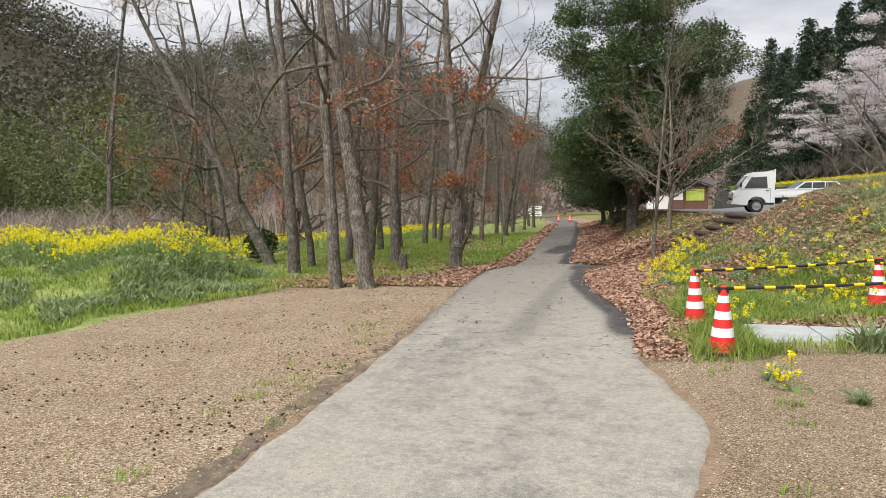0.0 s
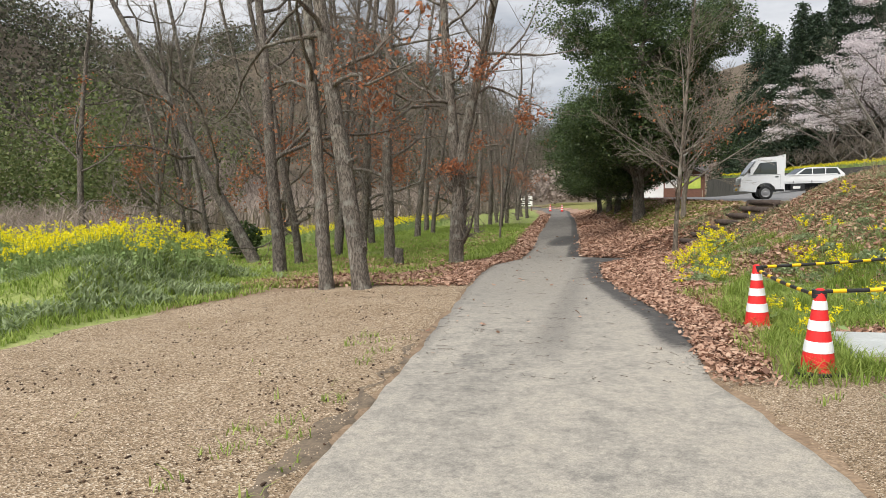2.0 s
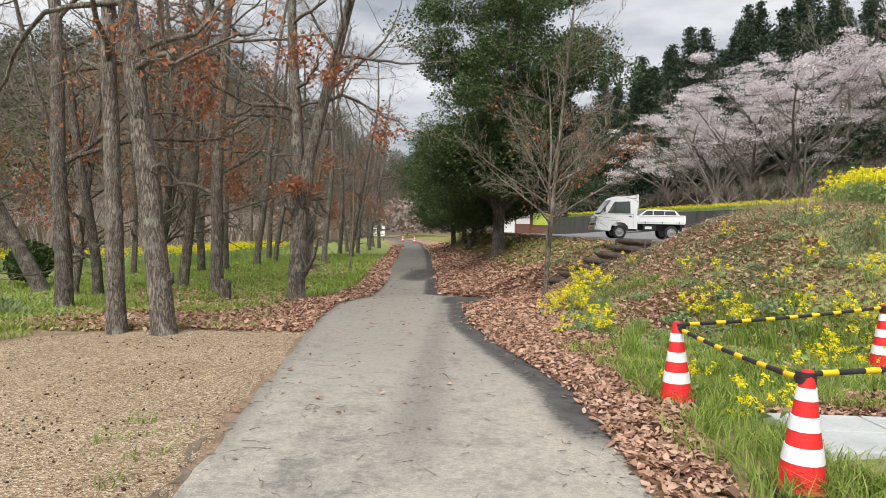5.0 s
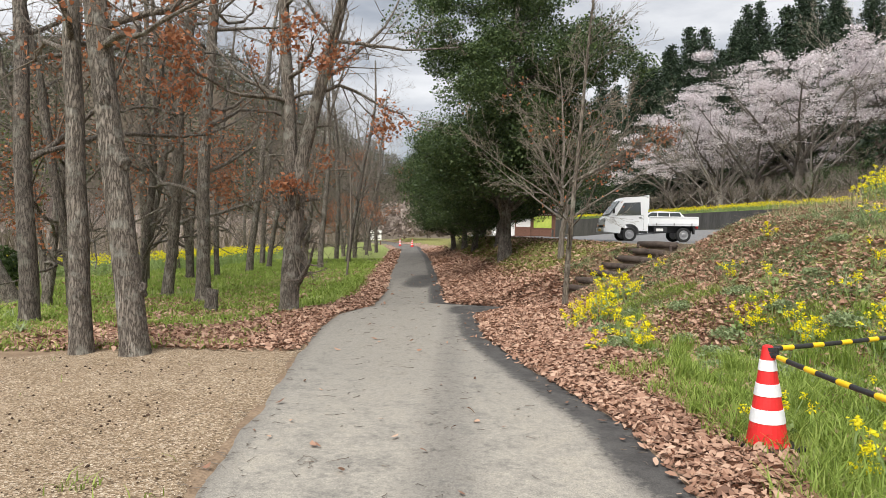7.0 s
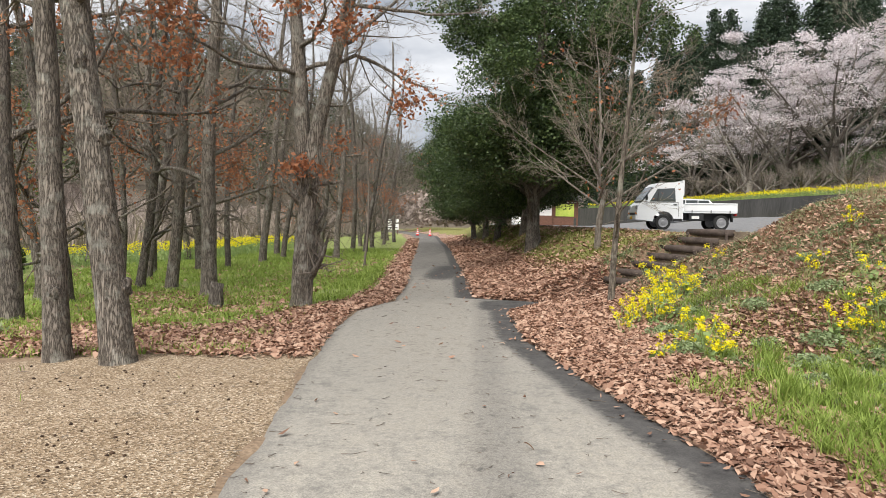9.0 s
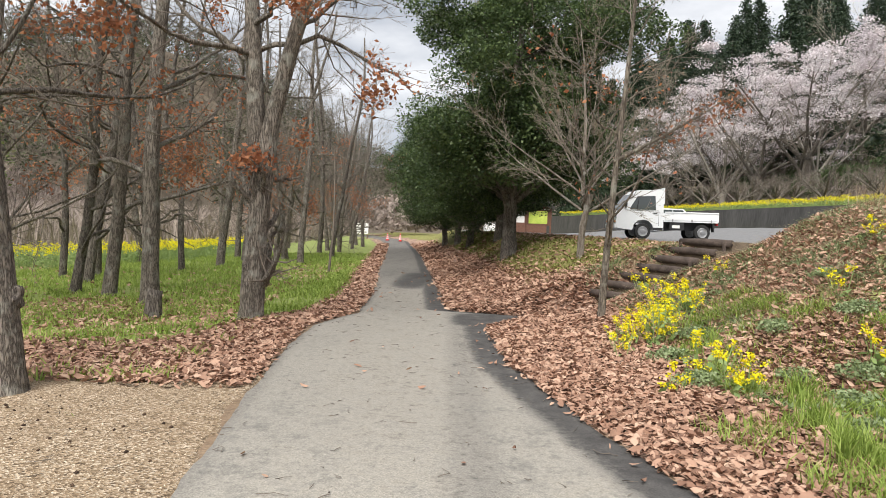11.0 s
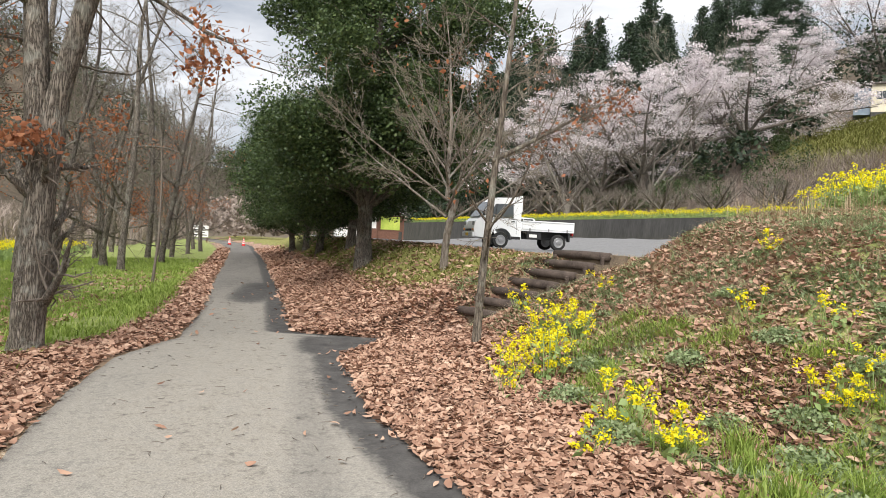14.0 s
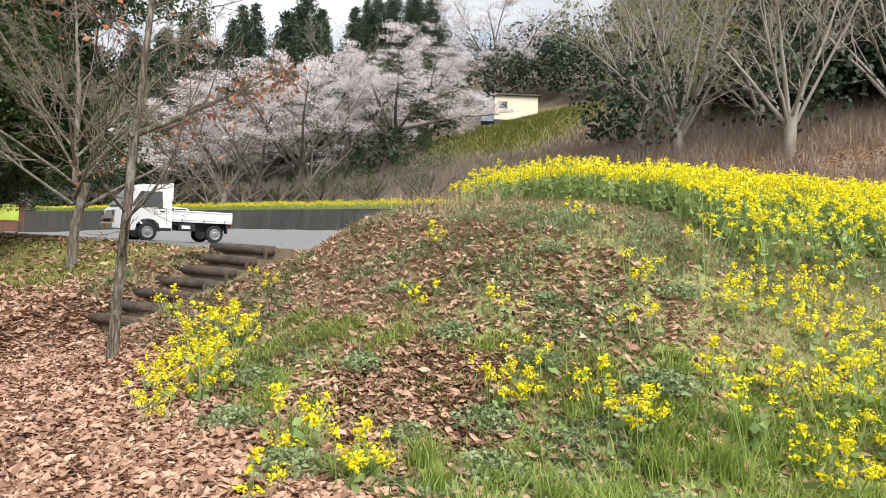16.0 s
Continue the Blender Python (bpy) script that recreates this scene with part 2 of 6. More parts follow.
M["ground"], M["gravel"], M["road"] = ground_material(), gravel_material("decomposed_granite_gravel", 75, 0.97), road_material()
M["sand"] = gravel_material("sandy_soil", 110, 0.93)
M["edge_soil"] = surf("dark_damp_soil", (0.07, 0.055, 0.042), (0.23, 0.18, 0.13), 9, 0.95, 0.012, 0.8)
M["asphalt"] = surf("grey_asphalt", (0.13, 0.13, 0.135), (0.24, 0.24, 0.245), 6, 0.85)
M["slab"] = surf("concrete_lid", (0.34, 0.36, 0.36), (0.5, 0.52, 0.52), 4, 0.8)
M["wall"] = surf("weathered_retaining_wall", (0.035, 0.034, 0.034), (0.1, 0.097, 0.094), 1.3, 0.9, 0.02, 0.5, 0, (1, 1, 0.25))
M["log"] = surf("log_wood", (0.026, 0.019, 0.016), (0.13, 0.1, 0.085), 7, 0.9, 0.006, 0.5)
M["white_paint"] = surf("white_car_paint", (0.74, 0.75, 0.76), (0.8, 0.81, 0.82), 1.2, 0.25, 0.0005, 0.1)
M["rubber"] = surf("rubber", (0.018, 0.018, 0.018), (0.035, 0.035, 0.035), 30, 0.8)
M["black"] = surf("black_plastic", (0.02, 0.02, 0.021), (0.04, 0.04, 0.042), 20, 0.5)
M["steel"] = surf("wheel_steel", (0.26, 0.26, 0.27), (0.4, 0.4, 0.41), 12, 0.5, 0.001, 0.1, 0.8)
M["cone_red"] = surf("cone_red", (0.62, 0.02, 0.022), (0.72, 0.04, 0.04), 6, 0.5, 0.001, 0.2)
M["cone_white"] = surf("reflective_white", (0.66, 0.67, 0.7), (0.84, 0.85, 0.87), 10, 0.45, 0.001, 0.1)
M["bar_yellow"] = surf("bar_yellow", (0.76, 0.46, 0.01), (0.86, 0.58, 0.03), 9, 0.45, 0.001, 0.1)
M["brown_wood"] = surf("brown_board", (0.1, 0.05, 0.035), (0.2, 0.1, 0.07), 5, 0.8, 0.004, 0.4, 0, (1, 1, 6))
M["white_wall"] = surf("white_plaster", (0.68, 0.67, 0.65), (0.82, 0.81, 0.79), 1.5, 0.85)
M["cream_wall"] = surf("cream_siding", (0.62, 0.56, 0.44), (0.76, 0.7, 0.57), 1.2, 0.8)
M["blue_sheet"] = surf("blue_grey_sheet", (0.2, 0.26, 0.33), (0.3, 0.36, 0.44), 2, 0.7)
M["roof"] = surf("dark_roof", (0.05, 0.045, 0.042), (0.12, 0.105, 0.1), 3, 0.7)
M["poster_green"] = surf("poster_green", (0.33, 0.5, 0.06), (0.68, 0.72, 0.16), 2.2, 0.6, 0.0005, 0.1)
M["poster_pink"] = surf("poster_pink", (0.7, 0.42, 0.42), (0.85, 0.75, 0.72), 2.5, 0.6, 0.0005, 0.1)
M["lamp_orange"] = surf("orange_lens", (0.75, 0.25, 0.02), (0.85, 0.33, 0.03), 8, 0.3, 0.0005, 0.1)
M["lamp_clear"] = surf("clear_lens", (0.5, 0.52, 0.54), (0.72, 0.74, 0.76), 8, 0.15, 0.0005, 0.1, 0.4)


def glass():
    m, nt, bsdf, co = blank("window_glass", 0.06)
    bsdf.inputs["Base Color"].default_value = (0.06, 0.07, 0.075, 1)
    bsdf.inputs["Specular IOR Level"].default_value = 0.6
    return m


M["glass"] = glass()


# ---- mesh tools ----
def mesh_of(name, verts, faces, material, smooth_faces=False):
    """A mesh from arrays of vertices and faces."""
    me = bpy.data.meshes.new(name)
    verts = np.asarray(verts, dtype=np.float32).reshape(-1, 3)
    if isinstance(faces, np.ndarray):
        n, k = faces.shape
        me.vertices.add(len(verts))
        me.vertices.foreach_set("co", verts.ravel())
        me.loops.add(n * k)
        me.loops.foreach_set("vertex_index", faces.astype(np.int32).ravel())
        me.polygons.add(n)
        me.polygons.foreach_set("loop_start", np.arange(0, n * k, k, dtype=np.int32))
        me.update(calc_edges=True)
    else:
        me.from_pydata([tuple(v) for v in verts], [], faces)
    if smooth_faces:
        me.polygons.foreach_set("use_smooth", np.ones(len(me.polygons), dtype=bool))
    me.materials.append(material)
    me.validate()
    return me


def part(name, bm, material, parent, label=""):
    """Links a bmesh or a mesh as one part under a thing or a part."""
    if isinstance(bm, bmesh.types.BMesh):
        me = bpy.data.meshes.new(name)
        bmesh.ops.recalc_face_normals(bm, faces=bm.faces)
        bm.to_mesh(me)
        bm.free()
        me.materials.append(material)
    else:
        me = bm
    ob = new(name, me)
    ob.parent = parent
    return tagged(ob, label)


def thing(name, label, category, group="", kind="", m=None):
    ob = tagged(new(name), label, category, group, kind)
    if m is not None:
        ob.matrix_basis = m
    return ob


def box(bm, x0, x1, y0, y1, z0, z1, bevel=0.0):
    r = bmesh.ops.create_cube(bm, size=1.0, matrix=Matrix.LocRotScale(((x0 + x1) / 2, (y0 + y1) / 2, (z0 + z1) / 2), None, (x1 - x0, y1 - y0, z1 - z0)))
    if bevel:
        edges = list({e for v in r["verts"] for e in v.link_edges})
        bmesh.ops.bevel(bm, geom=edges, offset=bevel, segments=2, affect="EDGES", profile=0.5)
    return bm


def boxed(*a, **k):
    return box(bmesh.new(), *a, **k)


def spun(profile, sides=20, axis="z"):
    """A body of revolution from (radius, height) pairs."""
    bm = bmesh.new()
    rings = []
    for r, h in profile:
        ring = []
        for i in range(sides):
            a = 2 * math.pi * i / sides
            p = (r * math.cos(a), r * math.sin(a), h) if axis == "z" else (r * math.cos(a), h, r * math.sin(a))
            ring.append(bm.verts.new(p))
        rings.append(ring)
    for a, b in zip(rings, rings[1:]):
        for i in range(sides):
            bm.faces.new((a[i], a[(i + 1) % sides], b[(i + 1) % sides], b[i]))
    bm.faces.new(rings[0][::-1])
    bm.faces.new(rings[-1])
    return bm


def prism(outline, y0, y1):
    """An outline of (x, z) pairs, pushed from y0 to y1."""
    bm = bmesh.new()
    a = [bm.verts.new((x, y0, z)) for x, z in outline]
    b = [bm.verts.new((x, y1, z)) for x, z in outline]
    n = len(a)
    for i in range(n):
        bm.faces.new((a[i], a[(i + 1) % n], b[(i + 1) % n], b[i]))
    bm.faces.new(a[::-1])
    bm.faces.new(b)
    return bm


class Tubes:
    """Gathers tapered limbs into one mesh; limbs of one kind are shaped together."""

    def __init__(self):
        self.kinds = {}

    def add(self, pts, radii, sides, rng=None, rough=0.0):
        pts = np.asarray(pts, float)
        r = np.asarray(radii, float)[:, None] * np.ones(sides)
        if rough and rng is not None:
            r = r * (1 + rough * rng.standard_normal(r.shape))
        self.kinds.setdefault((len(pts), sides), []).append((pts, r))

    def mesh(self, name, material):
        vs, fs, n = [], [], 0
        for (k, sides), items in self.kinds.items():
            pts = np.stack([p for p, _ in items])
            r = np.stack([q for _, q in items])
            t = np.gradient(pts, axis=1)
            t /= np.linalg.norm(t, axis=2, keepdims=True) + 1e-9
            ref = np.where(np.abs(t[..., :1]) > 0.9, np.array([0, 1.0, 0]), np.array([1.0, 0, 0]))
            u = np.cross(t, ref)
            u /= np.linalg.norm(u, axis=2, keepdims=True) + 1e-9
            w = np.cross(t, u)
            a = np.linspace(0, 2 * np.pi, sides, endpoint=False)
            ring = pts[:, :, None, :] + r[..., None] * (np.cos(a)[:, None] * u[:, :, None, :] + np.sin(a)[:, None] * w[:, :, None, :])
            base = n + np.arange(len(items))[:, None, None] * (k * sides) + np.arange(k - 1)[None, :, None] * sides
            i, j = np.arange(sides), (np.arange(sides) + 1) % sides
            fs.append(np.stack((base + i, base + j, base + sides + j, base + sides + i), -1).reshape(-1, 4))
            vs.append(ring.reshape(-1, 3))
            n += ring.size // 3
        return mesh_of(name, np.concatenate(vs), np.concatenate(fs), material, True)


def blades(rng, at, length, width, lean=0.5, up=1.0, bend=0.3):
    """Narrow folded blades: two quads each, rising from the points."""
    n = len(at)
    a = rng.uniform(0, 2 * np.pi, n)
    out = np.stack((np.cos(a), np.sin(a), np.zeros(n)), 1)
    side = np.stack((-np.sin(a), np.cos(a), np.zeros(n)), 1)
    L = (length * rng.uniform(0.55, 1.2, n))[:, None]
    W = (width * rng.uniform(0.7, 1.3, n))[:, None]
    le = (lean * rng.uniform(0.1, 1.3, n))[:, None]
    z = np.array([[0, 0, up]])
    p1 = at + L * 0.55 * (out * le * 0.6 + z)
    p2 = at + L * (out * le * (1 + bend) + z * 0.92)
    v = np.stack((at - side * W, at + side * W, p1 + side * W * 0.8, p1 - side * W * 0.8, p2 + side * W * 0.15, p2 - side * W * 0.15), 1)
    b = np.arange(n)[:, None] * 6
    f = np.concatenate((b + np.array([[0, 1, 2, 3]]), b + np.array([[3, 2, 4, 5]])))
    return v.reshape(-1, 3), f


def leaves(rng, at, size, flat=0.0, fold=0.25):
    """Small pointed leaves folded on the midrib: two triangles pairs each, turned at random."""
    n = len(at)
    d = rng.standard_normal((n, 3))
    d[:, 2] *= 1 - flat
    d /= np.linalg.norm(d, axis=1, keepdims=True) + 1e-9
    e = rng.standard_normal((n, 3))
    e[:, 2] *= 1 - flat
    e -= d * np.sum(d * e, 1, keepdims=True)
    e /= np.linalg.norm(e, axis=1, keepdims=True) + 1e-9
    q = np.cross(d, e)
    s = (size * rng.uniform(0.6, 1.35, n))[:, None]
    k = rng.uniform(-fold, fold * 1.6, n)[:, None]
    v = np.stack((at - d * s * 0.5, at + e * s * 0.32 + q * s * k, at + d * s * 0.5 + q * s * k * 0.5, at - e * s * 0.32 + q * s * k), 1)
    b = np.arange(n)[:, None] * 4
    f = np.concatenate((b + np.array([[0, 1, 2]]), b + np.array([[0, 2, 3]])))
    return v.reshape(-1, 3), f


def curled(rng, at, size):
    """Dry fallen leaves: long lobed blades curled along their length, four triangles each."""
    n = len(at)
    a, tilt, roll = rng.uniform(0, 6.28, n), rng.normal(0, 0.32, n), rng.normal(0, 0.45, n)
    d = np.stack((np.cos(a) * np.cos(tilt), np.sin(a) * np.cos(tilt), np.sin(tilt)), 1)
    e = np.stack((-np.sin(a) * np.cos(roll), np.cos(a) * np.cos(roll), np.sin(roll)), 1)
    q = np.cross(d, e)
    L = (size * rng.uniform(0.6, 1.5, n))[:, None]
    W = L * rng.uniform(0.16, 0.3, (n, 1))
    c, k = L * rng.uniform(-0.1, 0.32, (n, 1)), W * rng.uniform(-0.2, 0.9, (n, 1))
    v = np.stack((at - d * L * 0.55 + q * c, at - d * L * 0.18 + e * W + q * k, at - d * L * 0.22 - e * W + q * k * 0.7,
                  at + d * L * 0.24 + e * W * 0.85 + q * k, at + d * L * 0.2 - e * W * 0.9 + q * k, at + d * L * 0.55 + q * c * 0.8), 1)
    v[:, :, 2] += 0.004
    b = np.arange(n)[:, None] * 6
    f = np.concatenate([b + np.array([t]) for t in ((0, 1, 2), (2, 1, 3), (2, 3, 4), (4, 3, 5))])
    return v.reshape(-1, 3), f


def joined(*pairs):
    v, f, n = [], [], 0
    for a, b in pairs:
        v.append(a)
        f.append(b + n)
        n += len(a)
    return np.concatenate(v), np.concatenate(f)


# ---- lie of the land ----
def ease(a, b, t):
    k = np.clip((np.asarray(t, float) - a) / np.where(np.abs(b - a) < 1e-6, 1e-6, b - a), 0, 1)
    return k * k * (3 - 2 * k)


def road_left(y):
    return np.interp(y, [-10, 4.4, 6.5, 9.0, 11.8, 14.3, 16.4, 18.0, 19.5, 22.0, 24.5, 28, 48, 60, 80, 110], [-2.2, -1.95, -2.07, -2.3, -2.55, -2.78, -2.95, -3.0, -2.58, -2.6, -2.72, -3.05, -4.4, -5.3, -8.0, -16])


def road_right(y):
    return np.interp(y, [-10, 4.0, 5.1, 5.6, 6.2, 6.6, 7.0, 7.7, 8.2, 8.6, 10.4, 11.4, 12.4, 14.0, 15.8, 18.2, 18.5, 19.0, 19.8, 20.2, 26.5, 45, 60, 72, 80, 110], [0.6, 0.66, 0.77, 0.91, 1.0, 0.97, 0.9, 0.75, 0.64, 0.56, 0.56, 0.52, 0.27, -0.08, -0.4, -0.46, -0.42, -0.1, 0.3, -1.02, -1.3, -2.35, -3.5, -4.4, -5.6, -12.5])


def wall_side(x, y):
    return (x - 18.5) * 0.99 + (y - 30) * 0.135


def lot_height(x, y):
    return 1.26 + 0.1 * np.clip(x - 8, 0, 7.5)


def height(x, y):
    x, y = np.asarray(x, float), np.asarray(y, float)
    z = -0.03 * np.clip(road_left(y) - 0.3 - x, 0, 8) - 0.02 * np.clip(-10 - x, 0, 30)
    # left flower bank
    bank = np.minimum(ease(-6.9, -9.0, x + 0.25 * np.clip(y - 12, 0, 4)), ease(9.2, 12.0, y)) * (1 - ease(15.2, 18.2, y)) * (1 - ease(-14, -20, x))
    z = z + (0.55 + 0.12 * np.sin(x * 1.9 + 1.3 * np.sin(y * 1.4)) + 0.09 * np.sin(y * 2.7 + x * 0.8)) * bank
    # right verge and bank up to the car park
    u = x - road_right(y)
    wb = ease(15.5, 19.0, y)
    rise = 0.12 * np.clip(u, 0, 1) + (0.46 + 0.2 * ease(23, 27, y)) * np.clip(u - 1.0, 0, 50)
    lot = lot_height(x, y)
    rise = np.where(rise < lot - 0.2, rise, lot - 0.2 * np.exp(-np.clip(rise - lot + 0.2, 0, 9) / 0.2))
    verge = np.minimum(0.06 * np.clip(u, 0, 3), 0.12)
    right = verge * (1 - wb) + rise * wb * (1 - 0.75 * ease(62, 80, y))
    # grassy mound
    d = np.minimum.reduce([
        (x - 1.1) * 0.984 + (y - 17.0) * 0.18,
        (x - 1.5) * 0.866 + (y - 14.8) * 0.5,
        (x - 2.6) * 0.486 + (y - 12.9) * 0.874,
        (x - 4.4) * 0.11 + (y - 11.9) * 0.994,
        ((x - 4.0) * 0.605 - (y - 20.2) * 0.796) * 2.4])
    mo = 0.06 + 0.53 * d + 0.17 * np.clip(x - 6, 0, 8) * ease(12, 13.5, y)
    mo = np.where(mo < 1.5, mo, 1.5 + 0.72 * (1 - np.exp(-np.clip(mo - 1.5, 0, 40) / 0.72)))
    right = np.maximum(right, np.where(d > -0.2, mo, 0))
    z = z + right
    # terrace behind the retaining wall, and the wooded slope
    w = wall_side(x, y)
    far = ease(30, 36, y)
    terr = far * np.where(w > 4.5, 3.05, -9) + (1 - far) * (2.2 + 0.9 * ease(-4, 4, w))
    z = np.where((w > -6) & (y > 12), np.maximum(z, terr), z)
    slope = 3.1 + 0.5 * np.clip(w - 7, 0, 200)
    slope = np.where(slope < 30, slope, 30 + 14 * (1 - np.exp(-np.clip(slope - 30, 0, 200) / 14)))
    z = np.where(w > 7, np.maximum(z, slope), z)
    z = z + np.where(w < 7, 0, 0.5 * np.sin(x * 0.31 + y * 0.17) * ease(7, 14, w))
    # hills across the valley
    a = 52 * np.exp(-0.5 * (((x + 145) / 42) ** 2 + ((y - 85) / 55) ** 2))
    b = 52 * np.exp(-0.5 * (((x + 100) / 50) ** 2 + ((y - 225) / 45) ** 2))
    c = 26 * np.exp(-0.5 * (((x + 10) / 90) ** 2 + ((y - 330) / 50) ** 2))
    z = z + np.where(x < 20, a + b, 0) * ease(-30, -60, x - 0.12 * np.clip(y - 80, 0, 400)) + c * ease(150, 240, y)
    return z + 0.02 * np.sin(x * 2.3 + 1.1 * np.sin(y * 1.7)) * np.sin(y * 1.9) * ease(0.4, 1.0, np.maximum(road_left(y) - x, x - road_right(y)))


def ground_z(x, y):
    return float(height(x, y))


def axis_steps(lo, near_lo, near_hi, hi, fine):
    mid = np.arange(near_lo, near_hi, fine)
    up, down, s = [near_hi], [near_lo], fine
    while up[-1] < hi:
        s = min(s * 1.12, 9)
        up.append(up[-1] + s)
    s = fine
    while down[-1] > lo:
        s = min(s * 1.12, 9)
        down.append(down[-1] - s)
    return np.array(down[:0:-1] + list(mid) + up)


gx, gy = axis_steps(-320, -12, 14, 260, 0.16), axis_steps(-60, 2, 34, 420, 0.16)
GX, GY = np.meshgrid(gx, gy)
GZ = height(GX, GY)
inside = (GX > road_left(GY) + 0.15) & (GX < road_right(GY) - 0.15)
GZ = np.where(inside, GZ - 0.05, GZ)
nx, ny = len(gx), len(gy)
idx = np.arange(nx * ny).reshape(ny, nx)
gfaces = np.stack((idx[:-1, :-1], idx[:-1, 1:], idx[1:, 1:], idx[1:, :-1]), -1).reshape(-1, 4)
ground_me = mesh_of("ground", np.stack((GX, GY, GZ), -1), gfaces, M["ground"], True)


def leafiness(x, y):
    """How thickly fallen leaves lie, 0 to 1."""
    x, y = np.asarray(x, float), np.asarray(y, float)
    ur, ul = x - road_right(y), road_left(y) - x
    wide = np.interp(y, [8, 10, 13, 16, 20, 26, 40, 60], [0.35, 0.6, 1.3, 2.0, 2.5, 1.7, 1.6, 1.4])
    r = ease(8.0, 9.5, y) * ease(-0.16, 0.06, ur) * (1 - ease(wide * 0.75, wide * 1.1, ur))
    band = np.interp(y, [14.3, 14.8, 15.5, 17, 19, 22, 30, 60], [0, 1.4, 2.0, 1.2, 0.8, 0.65, 0.7, 0.7])
    l = ease(14.5, 15.0, y) * ease(-0.1, 0.1, ul) * (1 - ease(band * 0.7, band * 1.15, ul))
    l = np.maximum(l, 0.85 * ease(14.2, 14.7, y + 0.05 * (x + 4)) * (1 - ease(15.5, 16.6, y + 0.2 * (x + 4))) * (ul > 0) * (x > -7.5))
    m = 0.24 * (x > 1.8) * ease(12.8, 14.5, y) * (1 - ease(20, 21, y)) * (x < 8) * (ur > 1)
    m = np.maximum(m, 0.1 * (x > 1.6) * (x < 7) * ease(11.2, 12.2, y) * (y < 15) * (ur > 1.0))
    m = np.maximum(m, 0.8 * (np.hypot(x - 1.9, y - 14.9) < 0.9))
    m = np.maximum(m, 0.9 * ease(10.2, 10.4, y) * (1 - ease(10.8, 11.1, y)) * (x > 1.8) * (x < 6))
    under = 0.12 * (x < -4.2) * (x > -14) * ease(15, 18, y) * (1 - ease(30, 36, y))
    slope_l = 0.14 * (ur > 1.2) * (ur < 4.5) * ease(20, 21, y) * (1 - ease(40, 50, y))
    return np.maximum.reduce([r, l, m, under, slope_l])


def grassiness(x, y):
    x, y = np.asarray(x, float), np.asarray(y, float)
    ur, ul = x - road_right(y), road_left(y) - x
    left = ease(0.5, 1.2, ul) * ease(15.0, 16.4, y + 0.2 * (x + 4))
    left = np.maximum(left, ease(-6.6, -7.3, x + 0.3 * np.clip(y - 11, -4, 6) - 0.1))
    right = ease(0.5, 1.1, ur) * ease(8.6, 9.6, y) * (1 - ease(16, 17, y)) * np.interp(y, [8, 10.5, 12], [0.8, 0.8, 0.55])
    meadow = (x < -9) * 1.0
    return np.clip(np.maximum.reduce([left, right, meadow]), 0, 1)


w_all = wall_side(GX, GY)
masks = {
    "leafy": np.maximum(leafiness(GX, GY), 0.55 * ease(4, 7, w_all) * (GY > 10) * (GY < 44)),
    "grassy": grassiness(GX, GY),
    "mossy": 1.0 * (np.hypot(GX - 38, GY - 49.5) < 7.5) + ease(19.5, 21.0, GY) * (GX - road_right(GY) > 1.3) * (w_all < 0) + 1.0 * ((GY > 12) & (GX > 5) & (GY < 30) & (w_all < 2)) + 1.0 * ((w_all > 0) & (w_all < 3) & (GY > 30)),
    "woody": np.clip(ease(5, 9, w_all) * (GY > 5) * (1 - 0.8 * (np.hypot(GX - 38, GY - 49.5) < 8)) * (1 - 0.85 * ((GY > 10) & (GY < 42) & (w_all < 18))) + ease(-26, -40, GX) + ease(110, 150, GY), 0, 1),
}
for key, values in masks.items():
    ground_me.attributes.new(key, "FLOAT", "POINT").data.foreach_set("value", np.clip(values, 0, 1).astype(np.float32).ravel())
ground = tagged(new("ground", ground_me), "uneven valley ground with turf, soil and leaf litter", "ground", kind="structure")


# ---- road, gravel, car park ----
def strip(name, label, category, material, left, right, ys, lift, cells=14, edge=0.05, seed=1, kind="structure"):
    """A sheet laid between two edges given as functions of y, with ragged rims and a small thickness."""
    rng = np.random.default_rng(seed)
    ys = np.asarray(ys)
    rag_l = np.convolve(rng.standard_normal(len(ys) + 4), [0.2, 0.25, 0.3, 0.25, 0.2], "valid") * edge
    rag_r = np.convolve(rng.standard_normal(len(ys) + 4), [0.2, 0.25, 0.3, 0.25, 0.2], "valid") * edge
    k = np.linspace(0, 1, cells)
    X = (left(ys) + rag_l)[:, None] * (1 - k) + (right(ys) + rag_r)[:, None] * k
    Y = np.repeat(ys[:, None], cells, 1)
    Z = height(X, Y) + lift
    Z[:, 0] -= lift + 0.05
    Z[:, -1] -= lift + 0.05
    i = np.arange(X.size).reshape(X.shape)
    f = np.stack((i[:-1, :-1], i[:-1, 1:], i[1:, 1:], i[1:, :-1]), -1).reshape(-1, 4)
    me = mesh_of(name, np.stack((X, Y, Z), -1), f, material, True)
    return tagged(new(name, me), label, category, kind=kind), X, Y


